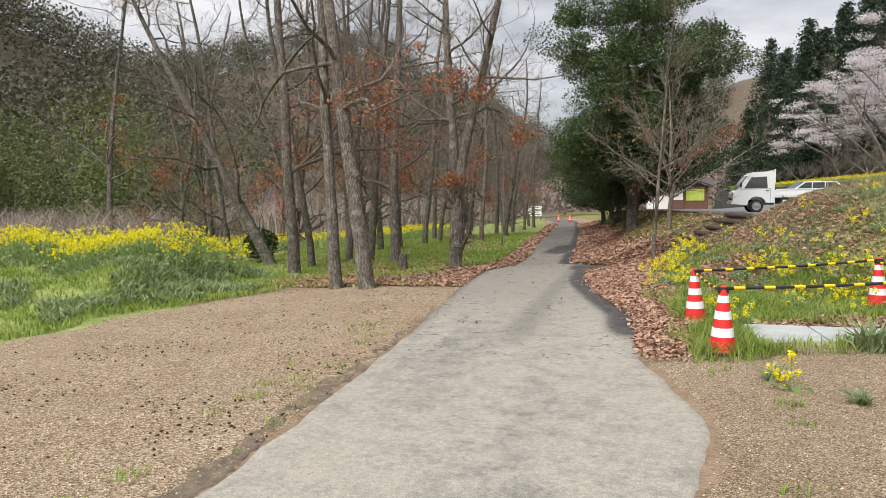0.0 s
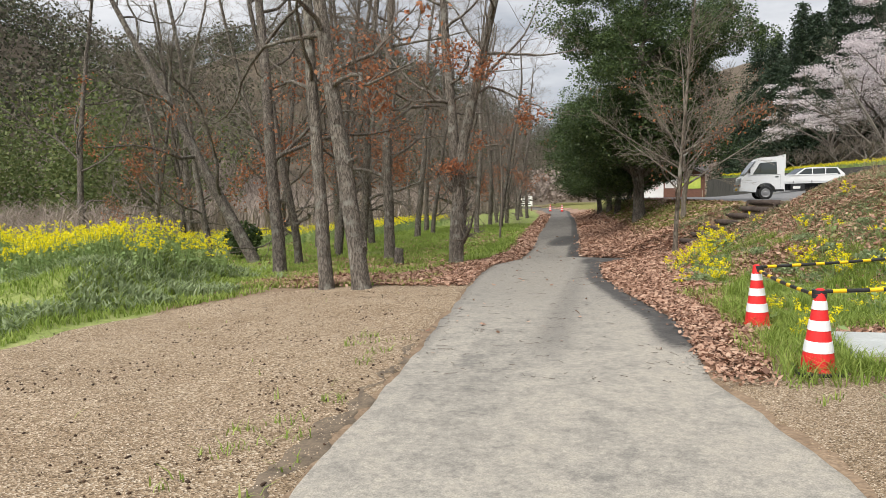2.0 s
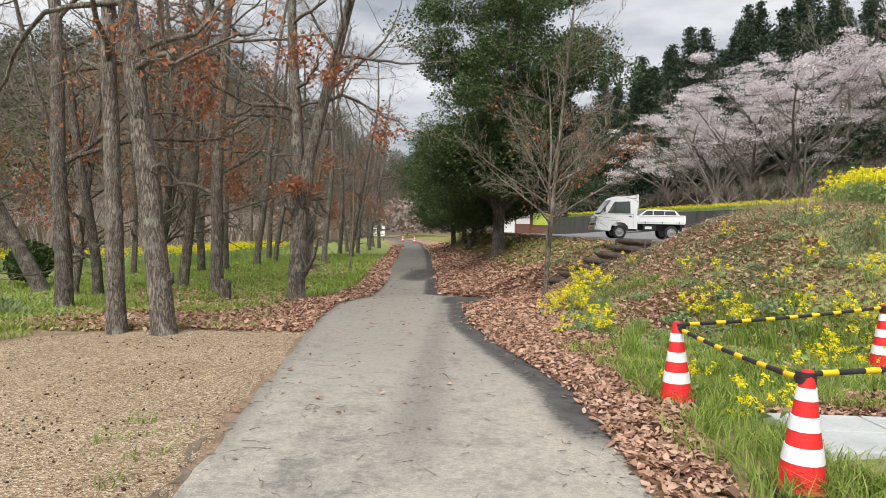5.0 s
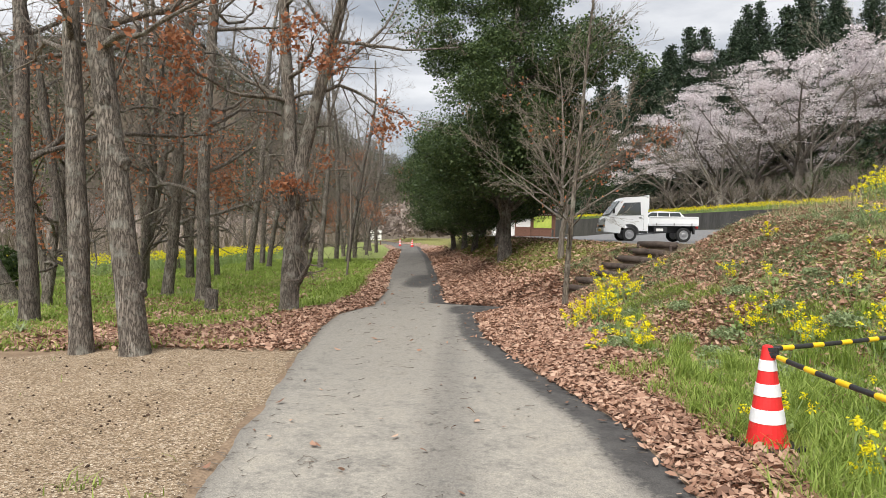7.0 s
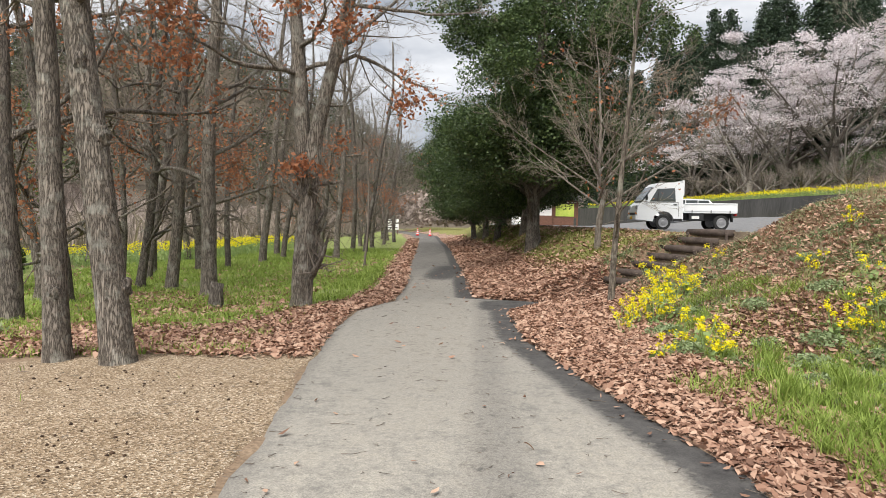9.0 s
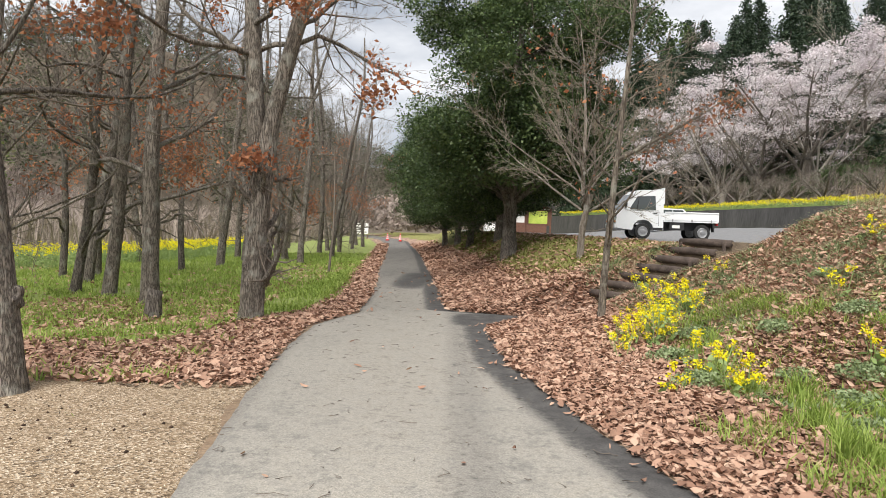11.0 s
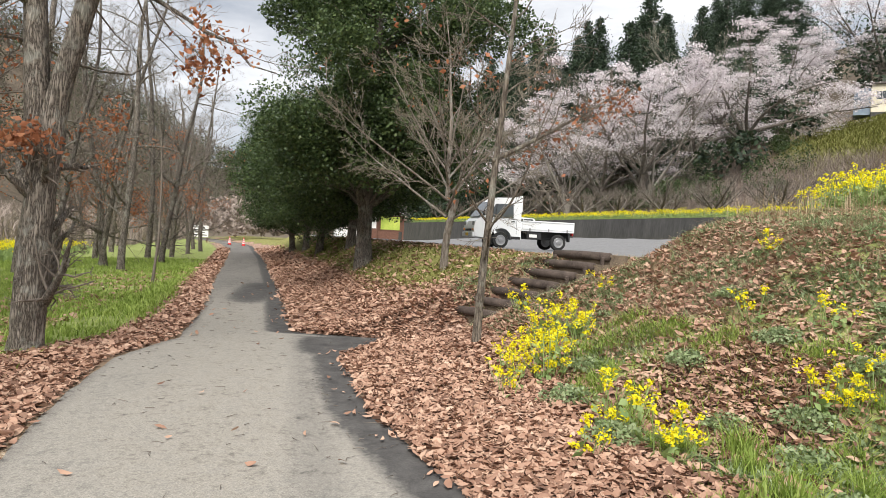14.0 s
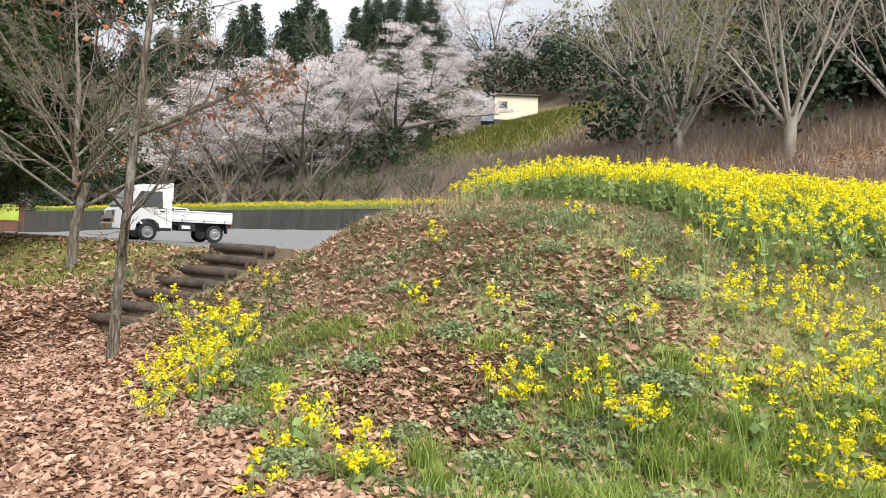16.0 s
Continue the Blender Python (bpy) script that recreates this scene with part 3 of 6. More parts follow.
road, RX, RY = strip("road", "narrow pale concrete lane with tar-dark ragged edges", "road", M["road"], road_left, road_right, np.concatenate((np.arange(-12, 34, 0.12), np.arange(34, 108, 0.5))), 0.012, 40, 0.035, 3)
side_l, side_r = RX - road_left(RY), road_right(RY) - RX
worn = np.maximum.reduce([
    0.52 * (1 - ease(0.05, 0.45, side_l)) * ease(8.0, 9.5, RY), 0.95 * (1 - ease(0.15, 0.75, side_r)) * ease(8.8, 10.5, RY),
    1.2 * np.exp(-(((RX + 0.3) / 0.78) ** 4 + ((RY - 19.15) / 0.85) ** 4)),
    0.85 * np.exp(-(((RX + 1.9) / 0.8) ** 2 + ((RY - 27) / 3.5) ** 4)),
    0.5 * np.exp(-((RX + 0.95) / 0.5) ** 2) * ease(7, 10, RY), 0.3 + 0.12 * ease(9, 14, RY) + 0.15 * ease(22, 30, RY)])
road.data.attributes.new("worn", "FLOAT", "POINT").data.foreach_set("value", worn.astype(np.float32).ravel())


def gravel_left(y):
    return np.interp(y, [-10, 5, 9.0, 10.2, 11.2, 12.2, 13.2, 13.9, 14.3, 14.6, 15.1, 16.0], [-9.5, -8.2, -7.4, -7.25, -7.1, -6.75, -6.55, -6.3, -5.8, -3.9, -3.1, -3.0])


gravel, _, _ = strip("gravel_yard", "tan crushed-granite gravel yard scattered with acorns and grit", "gravel", M["gravel"], gravel_left, lambda y: road_left(y) + 0.06, np.arange(-12, 15.9, 0.12), 0.006, 60, 0.09, 5)
sand, _, _ = strip("sandy_verge", "bare sandy soil beside the lane", "soil", M["sand"], lambda y: road_right(y) - 0.05, lambda y: np.interp(y, [-10, 6, 8, 9.1], [6, 5.5, 5.5, 2.0]), np.arange(-12, 8.95, 0.12), 0.006, 40, 0.08, 7)


edge_soil, _, _ = strip("edge_soil", "dark damp soil along the lane edge", "soil", M["edge_soil"], lambda y: road_left(y) - np.interp(y, [-10, 4, 7, 9.5], [0.3, 0.24, 0.13, 0.05]), lambda y: road_left(y) + 0.03, np.arange(-12, 9.6, 0.06), 0.007, 7, 0.1, 8)


def lot_left(y):
    return road_right(y) + np.interp(y, [20, 24, 30, 60], [4.4, 4.1, 3.3, 3.2])


lot, _, _ = strip("car_park", "grey asphalt car park above the bank", "car park", M["asphalt"], lot_left, lambda y: 18.5 - (y - 30) * 0.136 - 0.15, np.arange(21.2, 72, 0.4), 0.02, 40, 0.05, 9)

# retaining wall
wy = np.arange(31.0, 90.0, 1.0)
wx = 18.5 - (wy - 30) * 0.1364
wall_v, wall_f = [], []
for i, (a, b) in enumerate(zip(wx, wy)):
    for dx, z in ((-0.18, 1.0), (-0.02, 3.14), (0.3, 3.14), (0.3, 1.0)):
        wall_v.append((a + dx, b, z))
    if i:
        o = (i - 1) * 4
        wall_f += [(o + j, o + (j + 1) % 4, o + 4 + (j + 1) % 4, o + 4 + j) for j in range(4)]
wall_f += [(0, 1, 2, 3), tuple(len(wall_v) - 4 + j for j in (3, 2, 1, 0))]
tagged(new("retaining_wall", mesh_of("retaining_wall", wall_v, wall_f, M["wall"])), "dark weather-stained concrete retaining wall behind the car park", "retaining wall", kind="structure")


# ---- trees ----
def limb(rng, p, d, length, r0, r1, n, wob, lift):
    """A crooked line of points with its radii."""
    step = wob * rng.standard_normal((n, 3))
    step[:, 2] += lift
    way = np.asarray(d, float) + np.cumsum(step, 0)
    way *= (length / n) / np.sqrt(np.sum(way * way, 1, keepdims=True))
    pts = np.concatenate((np.asarray(p, float)[None], np.asarray(p, float) + np.cumsum(way, 0)))
    return pts, np.linspace(r0, r1, n + 1)


def spread(rng, d, angle):
    """A direction turned away from d by about that angle."""
    q = rng.standard_normal(3)
    q -= d * (d @ q)
    q /= math.sqrt(q @ q) + 1e-9
    return d * math.cos(angle) + q * math.sin(angle)


def branch_out(rng, limbs, twigs, tips, pts, radii, level, spec):
    """Side shoots along a limb, and shoots on them."""
    count, ratio, angle, wob, lift = spec["count"][level], spec["ratio"][level], spec["angle"][level], spec["wob"], spec["lift"]
    total = np.sum(np.linalg.norm(np.diff(pts, axis=0), axis=1))
    for i in range(count):
        k = rng.uniform(spec["from"][level], 0.98)
        s = k * (len(pts) - 1)
        a = int(min(s, len(pts) - 2))
        p = pts[a] + (pts[a + 1] - pts[a]) * (s - a)
        d = pts[a + 1] - pts[a]
        d = d / math.sqrt(d @ d)
        r = max((radii[a] + (radii[a + 1] - radii[a]) * (s - a)) * spec["thin"], 0.003)
        L = total * ratio * (1.15 - 0.6 * k) * rng.uniform(0.65, 1.25)
        n = 9 if level == 0 else (5 if level == 1 else 3)
        q, qr = limb(rng, p, spread(rng, d, angle * rng.uniform(0.75, 1.25)), L, r, max(r * 0.22, 0.002), n, wob, lift)
        if level == 0:
            limbs.append(Tubes())
            limbs[-1].add(q, qr, 6)
        else:
            twigs.add(q, qr, 4 if level == 1 else 3)
        if level + 1 < len(spec["count"]):
            branch_out(rng, limbs, twigs, tips, q, qr, level + 1, spec)
        else:
            tips.extend(q[1:])


OAK = {"count": (11, 8, 6, 3), "ratio": (0.42, 0.45, 0.42, 0.5), "angle": (1.2, 0.85, 0.75, 0.65), "from": (0.22, 0.15, 0.12, 0.1), "wob": 0.24, "lift": 0.05, "thin": 0.4}


def bare_tree(name, label, seed, tall, radius, stems, spec, bark_m, twig_m, leaf_m=None, leaf_share=0.0, leaf_size=0.12, leaf_zone=(0.15, 0.6), scattered=False, category="tree", group="", sides=11, clusters=7):
    """A leafless tree: stems given as (start, direction, length, radius) on a common base."""
    rng = np.random.default_rng(seed)
    trunk, limbs, twigs, tips = Tubes(), [], Tubes(), []
    for p, d, L, r, tip in stems:
        d = np.array(d, float) / np.linalg.norm(d)
        pts, rad = limb(rng, p, d, L, r, r * tip, 14, spec.get("crook", 0.035), 0.006)
        if p[2] <= 0.01:
            rad[0] *= 1.28
            pts = np.insert(pts, 1, pts[0] + (pts[1] - pts[0]) * 0.25, 0)
            rad = np.insert(rad, 1, r * 1.04)
            pts[0][2] -= 0.15
        trunk.add(pts, rad, sides, rng, 0.035)
        if tip < 0.7:
            branch_out(rng, limbs, twigs, tips, pts, rad, 0, spec)
    ob = thing(name, label, category, group)
    part("trunk", trunk.mesh("trunk", bark_m), bark_m, ob)
    for li in limbs:
        part("limb", li.mesh("limb", bark_m), bark_m, ob)
    tagged(part("twig_crown", twigs.mesh("twig_crown", twig_m), twig_m, ob), kind="stuff")
    if leaf_m:
        at = np.array(tips)
        top = at[:, 2].max()
        zone = (at[:, 2] > top * leaf_zone[0]) & (at[:, 2] < top * leaf_zone[1])
        centre = at[zone][rng.integers(0, max(zone.sum(), 1), clusters)] if zone.any() else at[:1]
        near = scattered | (np.min(np.linalg.norm(at[:, None, :] - centre[None], axis=2), axis=1) < 0.75)
        pick = at[zone & near & (rng.random(len(at)) < leaf_share)]
        if len(pick):
            pick = np.repeat(pick, 7, 0) + rng.standard_normal((len(pick) * 7, 3)) * 0.1
            v, f = leaves(rng, pick - np.array([0, 0, 0.06]), leaf_size, 0.0, 0.35)
            tagged(part("foliage", mesh_of("foliage", v, f, leaf_m), leaf_m, ob, "clusters of thin clinging leaves"), kind="stuff")
    return ob


def place(ob, x, y, turn=0.0, sink=0.0, size=1.0):
    ob.matrix_basis = pose(x, y, ground_z(x, y) - sink, 0, 0, turn) @ Matrix.Scale(size, 4)
    return ob


OAK_LABEL = "bare oak with furrowed grey bark standing in leaf litter"
# the oaks that the lane passes
def near_oak(label, seed, x, y, stems, bark_m, share=0.1, zone=(0.18, 0.5), clusters=4, **spec):
    return place(bare_tree("oak_tree", label, seed, 10, 0.19, stems, {**OAK, "crook": 0.022, **spec}, bark_m, M["twig"], M["brown_leaf"], share, 0.075, zone, clusters=clusters), x, y)


def burl(tree, z, angle, size, seed):
    """A knobbly scar grown over on the trunk at that height."""
    trunk = next(c for c in tree.children if c.name.startswith("trunk"))
    co = np.array([v.co for v in trunk.data.vertices])
    ring = co[np.argsort(np.abs(co[:, 2] - z))[:11]]
    d = np.array([math.cos(angle), math.sin(angle), 0])
    p = ring.mean(0) + d * np.max((ring - ring.mean(0)) @ d) * 0.8
    rng = np.random.default_rng(seed)
    bm = bmesh.new()
    bmesh.ops.create_icosphere(bm, subdivisions=3, radius=size)
    for v in bm.verts:
        n = v.co.normalized()
        v.co *= 1 + 0.16 * math.sin(5 * n.x + seed) * math.sin(6 * n.z + 2 * n.y) + 0.05 * rng.standard_normal() - 0.35 * max(0, n.x * d[0] + n.y * d[1] - 0.75)
        v.co.z *= 1.35
    bmesh.ops.translate(bm, verts=bm.verts, vec=p)
    part("burl", bm, M["dark_bark"], tree, "dark knobbly burl")


leaning = near_oak("leaning bare oak with deeply furrowed dark bark by the gravel", 11, -4.6, 14.0, [((0, 0, 0), (-0.15, 0.02, 1), 10.5, 0.158, 0.5)], M["oak_bark"], 0.06, **{"from": (0.34, 0.2, 0.15, 0.1), "count": (8, 7, 6, 3)})
burl(leaning, 0.62, 0.2, 0.085, 1)
burl(leaning, 1.65, 3.3, 0.06, 2)
burl(leaning, 2.15, -0.2, 0.085, 3)
burl(leaning, 3.1, -1.2, 0.07, 4)
slim = near_oak("slim bare oak beside a thicker one at the gravel edge", 12, -5.37, 14.25, [((0, 0, 0), (-0.08, 0.02, 1), 10.0, 0.128, 0.45)], M["oak_bark"], 0.06, **{"from": (0.4, 0.2, 0.15, 0.1), "count": (8, 7, 6, 3)})
burl(slim, 0.55, -1.0, 0.06, 5)
forked = near_oak("forked bare oak with grey lichened bark beside the lane", 13, -3.9, 18.45, [((0, 0, 0), (0.01, 0.0, 1), 2.7, 0.182, 0.66), ((0.02, 0, 2.3), (-0.07, 0.05, 1), 7.3, 0.132, 0.3), ((0.01, 0, 1.85), (0.25, -0.02, 1), 8.4, 0.128, 0.3)], M["oak_bark"], 0.42, (0.22, 0.45), 7, **{"crook": 0.013, "wob": 0.17, "from": (0.2, 0.15, 0.12, 0.1), "count": (10, 7, 6, 3), "ratio": (0.36, 0.45, 0.42, 0.5)})
burl(forked, 0.7, -2.2, 0.06, 6)
near_oak("bare dark-barked oak with rust-brown leaves clinging low", 14, -7.6, 16.8, [((0, 0, 0), (-0.02, 0.02, 1), 10.5, 0.15, 0.35)], M["dark_bark"], 0.34, (0.1, 0.45), 8, **{"from": (0.15, 0.15, 0.12, 0.1), "count": (12, 7, 6, 3)})
near_oak("tall bare oak with long level limbs", 15, -6.15, 20.35, [((0, 0, 0), (0.03, 0.02, 1), 10.5, 0.15, 0.35)], M["oak_bark"], 0.07, (0.15, 0.45), 5, **{"angle": (1.4, 0.8, 0.7, 0.6), "count": (13, 7, 6, 3), "ratio": (0.46, 0.45, 0.42, 0.5)})
near_oak("bare oak bent low over the meadow", 16, -10.3, 20.6, [((0, 0, 0), (-0.55, -0.1, 1), 10.0, 0.18, 0.3)], M["dark_bark"], 0.12, (0.12, 0.5), 7, **{"count": (13, 7, 6, 3)})
oaks = []
for s, lean, stems in ((21, 0.03, 1), (22, -0.06, 1), (23, 0.08, 2), (24, -0.02, 1)):
    lst = [((0, 0, 0), (lean, 0.02, 1), 10.5, 0.118, 0.3)]
    if stems == 2:
        lst = [((0, 0, 0), (0.12, 0.02, 1), 9.5, 0.11, 0.3), ((0.05, 0.05, 0), (-0.16, 0.06, 1), 9.0, 0.095, 0.3)]
    oaks.append(bare_tree("oak_tree", OAK_LABEL, s, 10, 0.15, lst, {**OAK, "crook": 0.045, "count": (14, 7, 5, 3), "from": (0.14, 0.15, 0.12, 0.1), "ratio": (0.36, 0.45, 0.42, 0.5)}, M["oak_bark" if s % 2 else "dark_bark"], M["twig"], M["brown_leaf"], 0.16, 0.08, (0.12, 0.45), group="oaks in the grove", sides=8, clusters=4))
SPOTS = ((-7.35, 21.4), (-8.35, 22.1), (-9.2, 19.9), (-8.75, 28.7), (-8.44, 31.2), (-8.6, 34.4), (-7.4, 36.0), (-7.2, 42.2), (-7.5, 46.5), (-6.5, 49.0), (-7.7, 52.0), (-10.9, 26.3), (-10.3, 26.8), (-9.3, 27.8),
         (-15.0, 22.6), (-14.2, 23.0), (-12.6, 22.0), (-8.4, 19.5), (-9.0, 41.0), (-9.6, 37.0), (-8.6, 56.0), (-8.2, 61.0), (-10.5, 50.0), (-12.5, 44.0), (-9.9, 66.0), (-12.0, 33.5), (-16.5, 27.0), (-19.0, 24.0), (-13.5, 56.0), (-11.6, 72.0), (-14.0, 63.0), (-10.6, 31.2), (-6.2, 33.0), (-6.0, 38.5), (-6.6, 44.5), (-6.4, 53.5), (-7.4, 58.0), (-9.4, 24.6))
rng = np.random.default_rng(5)
for i, (x, y) in enumerate(SPOTS):
    m = pose(x, y, ground_z(x, y), 0, 0, rng.uniform(0, 360)) @ Matrix.Scale(rng.uniform(0.8, 1.12), 4)
    if i < 4:
        oaks[i].matrix_basis = m
    else:
        o = copy_thing(oaks[i % 4], pose(0, 0, 0))
        o.matrix_basis = m

stump = thing("tree_stump", "short rotten tree stump in the grass", "stump", m=pose(-5.36, 18.6, ground_z(-5.36, 18.6)))
st = Tubes()
st.add([(0, 0, -0.05), (0, 0, 0.1), (0.01, 0, 0.3), (0.02, 0.01, 0.42), (0.02, 0.01, 0.36)], [0.15, 0.12, 0.105, 0.1, 0.01], 12, np.random.default_rng(3), 0.09)
part("stump_wood", st.mesh("stump_wood", M["dark_bark"]), M["dark_bark"], stump)

place(bare_tree("sapling", "thin young tree leaning beside the lane", 31, 3, 0.035, [((0, 0, 0), (0.12, 0, 1), 3.6, 0.04, 0.25)], {**OAK, "count": (7, 4), "ratio": (0.35, 0.4), "from": (0.4, 0.2), "angle": (0.7, 0.6)}, M["twig"], M["twig"], sides=6), -4.4, 28.1)
place(bare_tree("young_tree", "slender young tree with drooping withered leaves by the steps", 32, 6, 0.075, [((0, 0, 0), (0.03, 0.0, 1), 6.6, 0.052, 0.14), ((0.07, 0, 2.1), (0.85, 0.1, 0.5), 1.9, 0.03, 0.2)], {**OAK, "crook": 0.012, "count": (26, 8, 4), "from": (0.2, 0.15, 0.15), "ratio": (0.24, 0.42, 0.42), "angle": (1.0, 0.75, 0.6), "thin": 0.36, "wob": 0.17}, M["young_bark"], M["twig"], M["brown_leaf"], 0.018, 0.055, (0.12, 0.55), True, sides=8), 0.95, 17.85)
maple_stems = [((0, 0, 0), (0.0, 0.02, 1), 1.3, 0.075, 0.75), ((0, 0.02, 1.25), (0.06, 0.05, 1), 3.7, 0.045, 0.12)]
for k in range(13):
    a, up = k * 2.4, 0.55 + 0.07 * k
    maple_stems.append(((0, 0.01, 0.85 + 0.1 * k), (math.cos(a), math.sin(a), up), 3.1 - 0.07 * k, 0.028 - 0.0007 * k, 0.16))
place(bare_tree("maple_tree", "small bare spreading tree on the mossy bank", 33, 5, 0.1, maple_stems,
                {**OAK, "count": (9, 6, 5), "from": (0.15, 0.15, 0.15), "ratio": (0.42, 0.45, 0.4), "angle": (0.6, 0.55, 0.5), "wob": 0.1, "lift": 0.02}, M["smooth_bark"], M["maple_twig"], M["brown_leaf"], 0.004, 0.05, (0.5, 0.8), True), 1.55, 22.5)


def evergreen(name, label, seed, tall, radius, crown_r, crown_z, n_leaf, leaf_size, mat, group=""):
    """A broadleaf evergreen: limbs carrying many leafy clumps with gaps between."""
    rng = np.random.default_rng(seed)
    trunk, limbs, twigs, tips = Tubes(), [], Tubes(), []
    pts, rad = limb(rng, (0, 0, -0.15), (0.02, 0, 1), tall * 0.92, radius, radius * 0.15, 12, 0.03, 0.01)
    rad[0] *= 1.3
    trunk.add(pts, rad, 10, rng, 0.03)
    mid, half = (crown_z + tall) / 2, (tall - crown_z) / 2
    clumps = []
    for i in range(76):
        k = rng.uniform(0.16, 0.97)
        s = k * (len(pts) - 1)
        p = pts[int(s)]
        a = rng.uniform(0, 2 * math.pi)
        zz = np.clip((p[2] - crown_z) / (tall - crown_z), 0.0, 1)
        reach = crown_r * (1 - abs(2 * zz - 0.75) ** 2.2 * 0.42) * rng.uniform(0.6, 1.05) * (0.35 if zz > 0.95 else 1)
        e = np.array([p[0] + reach * math.cos(a), p[1] + reach * math.sin(a), max(p[2] + rng.uniform(0.1, 0.9), crown_z + rng.uniform(-0.2, 0.5))])
        q = np.linspace(p, e, 6) + rng.standard_normal((6, 3)) * 0.07
        q[0] = p
        limbs.append(Tubes())
        limbs[-1].add(q, np.linspace(max(radius * 0.3 * (1 - k), 0.02), 0.008, 6), 5)
        for c in (0.5, 0.75, 1.0):
            clumps.append((p + (e - p) * c + rng.standard_normal(3) * 0.3, rng.uniform(0.3, 0.8) * crown_r / 3))
    per = n_leaf // len(clumps)
    at = []
    for c, r in clumps:
        d = rng.standard_normal((per, 3))
        d /= np.linalg.norm(d, axis=1, keepdims=True)
        at.append(c + d * (r * rng.uniform(0.35, 1.0, (per, 1)) ** 0.6) * np.array([1.15, 1.15, 0.7]))
    v, f = leaves(rng, np.concatenate(at), leaf_size, 0.2)
    ob = thing(name, label, "tree", group)
    part("trunk", trunk.mesh("trunk", M["dark_bark"]), M["dark_bark"], ob)
    for li in limbs:
        part("limb", li.mesh("limb", M["dark_bark"]), M["dark_bark"], ob)
    part("crown", mesh_of("crown", v, f, mat), mat, ob)
    return ob


place(evergreen("evergreen_oak", "tall glossy dark evergreen oak on the bank beside the lane", 41, 9.8, 0.2, 3.3, 2.8, 150000, 0.08, M["dark_leaf"]), 0.55, 27.0)
low = evergreen("evergreen_tree", "dense dark evergreen tree overhanging the lane", 42, 6.6, 0.16, 3.0, 1.7, 100000, 0.08, M["dark_leaf"], "evergreens along the bank")
place(low, 0.72, 33.0)
for x, y, s, a in ((-0.1, 37.6, 0.98, 70), (-0.5, 42.8, 1.0, 150), (-1.1, 47.5, 1.05, 220), (0.8, 52.0, 1.1, 310)):
    copy_thing(low, pose(0, 0, 0)).matrix_basis = pose(x, y, ground_z(x, y), 0, 0, a) @ Matrix.Scale(s, 4)


def conifer(seed, tall, width):
    rng = np.random.default_rng(seed)
    trunk = Tubes()
    trunk.add(np.linspace((0, 0, -0.5), (0, 0, tall), 8), np.linspace(tall * 0.018, 0.02, 8), 7)
    at, size = [], []
    tiers = int(tall * 2.2)
    for i in range(tiers):
        k = i / tiers
        z = tall * (0.16 + 0.84 * k)
        for j in range(int(17 - 9 * k)):
            a, reach = rng.uniform(0, 6.28), width * (1 - k) ** 0.9 * rng.uniform(0.6, 1.1) + 0.15
            n = int(16 + 60 * (1 - k))
            t = rng.uniform(0.15, 1, n)
            at.append(np.stack((np.cos(a) * reach * t, np.sin(a) * reach * t, z - 0.32 * reach * t ** 1.6), 1) + rng.standard_normal((n, 3)) * np.array([0.22, 0.22, 0.15]))
    v, f = leaves(rng, np.concatenate(at), 0.24, 0.3)
    ob = thing("cedar_tree", "tall dark conical cedar on the wooded slope", "tree", "cedars on the slope")
    part("trunk", trunk.mesh("trunk", M["dark_bark"]), M["dark_bark"], ob)
    part("crown", mesh_of("crown", v, f, M["conifer_leaf"]), M["conifer_leaf"], ob)
    return ob


def scatter_copies(models, spots, rng, lo, hi, z=None, sink=0.2):
    for i, (x, y) in enumerate(spots):
        m = pose(x, y, ground_z(x, y) - sink if z is None else z, 0, 0, rng.uniform(0, 360)) @ Matrix.Scale(rng.uniform(lo, hi), 4)
        if i < len(models):
            models[i].matrix_basis = m
        else:
            copy_thing(models[i % len(models)], pose(0, 0, 0)).matrix_basis = m


rng = np.random.default_rng(8)
cedars = [conifer(51, 15, 4.6), conifer(52, 17, 5.0), conifer(53, 13, 4.3)]
spots = [(30, 70), (33, 75), (36, 79), (27.5, 68), (39, 82), (25, 74), (42, 80), (29, 80), (22, 78), (19, 86), (18, 80), (20, 76), (22, 82), (24, 78), (16, 84), (21, 86), (26, 84), (14, 90), (18, 92), (44, 14), (40, 8), (47, 22), (43, 27), (49, 30), (45, 35), (41, 20), (51, 16), (38, 10), (54, 26), (48, 38), (53, 36), (57, 30), (42, 32)]
for _ in range(26):
    y = rng.uniform(80, 104)
    spots.append((rng.uniform(17, 0.44 * (y - 10)), y))
for _ in range(120):
    w, y = rng.uniform(22, 66), rng.uniform(0, 120)
    x = 18.5 + (w - (y - 30) * 0.135) / 0.99
    a = math.atan2(x + 0.8, y - 11)
    if (abs(a - 0.70) < 0.2 and w < 48) or abs(a - 0.82) < 0.13:
        continue
    spots.append((x, y))
scatter_copies(cedars, spots, rng, 0.82, 1.18)


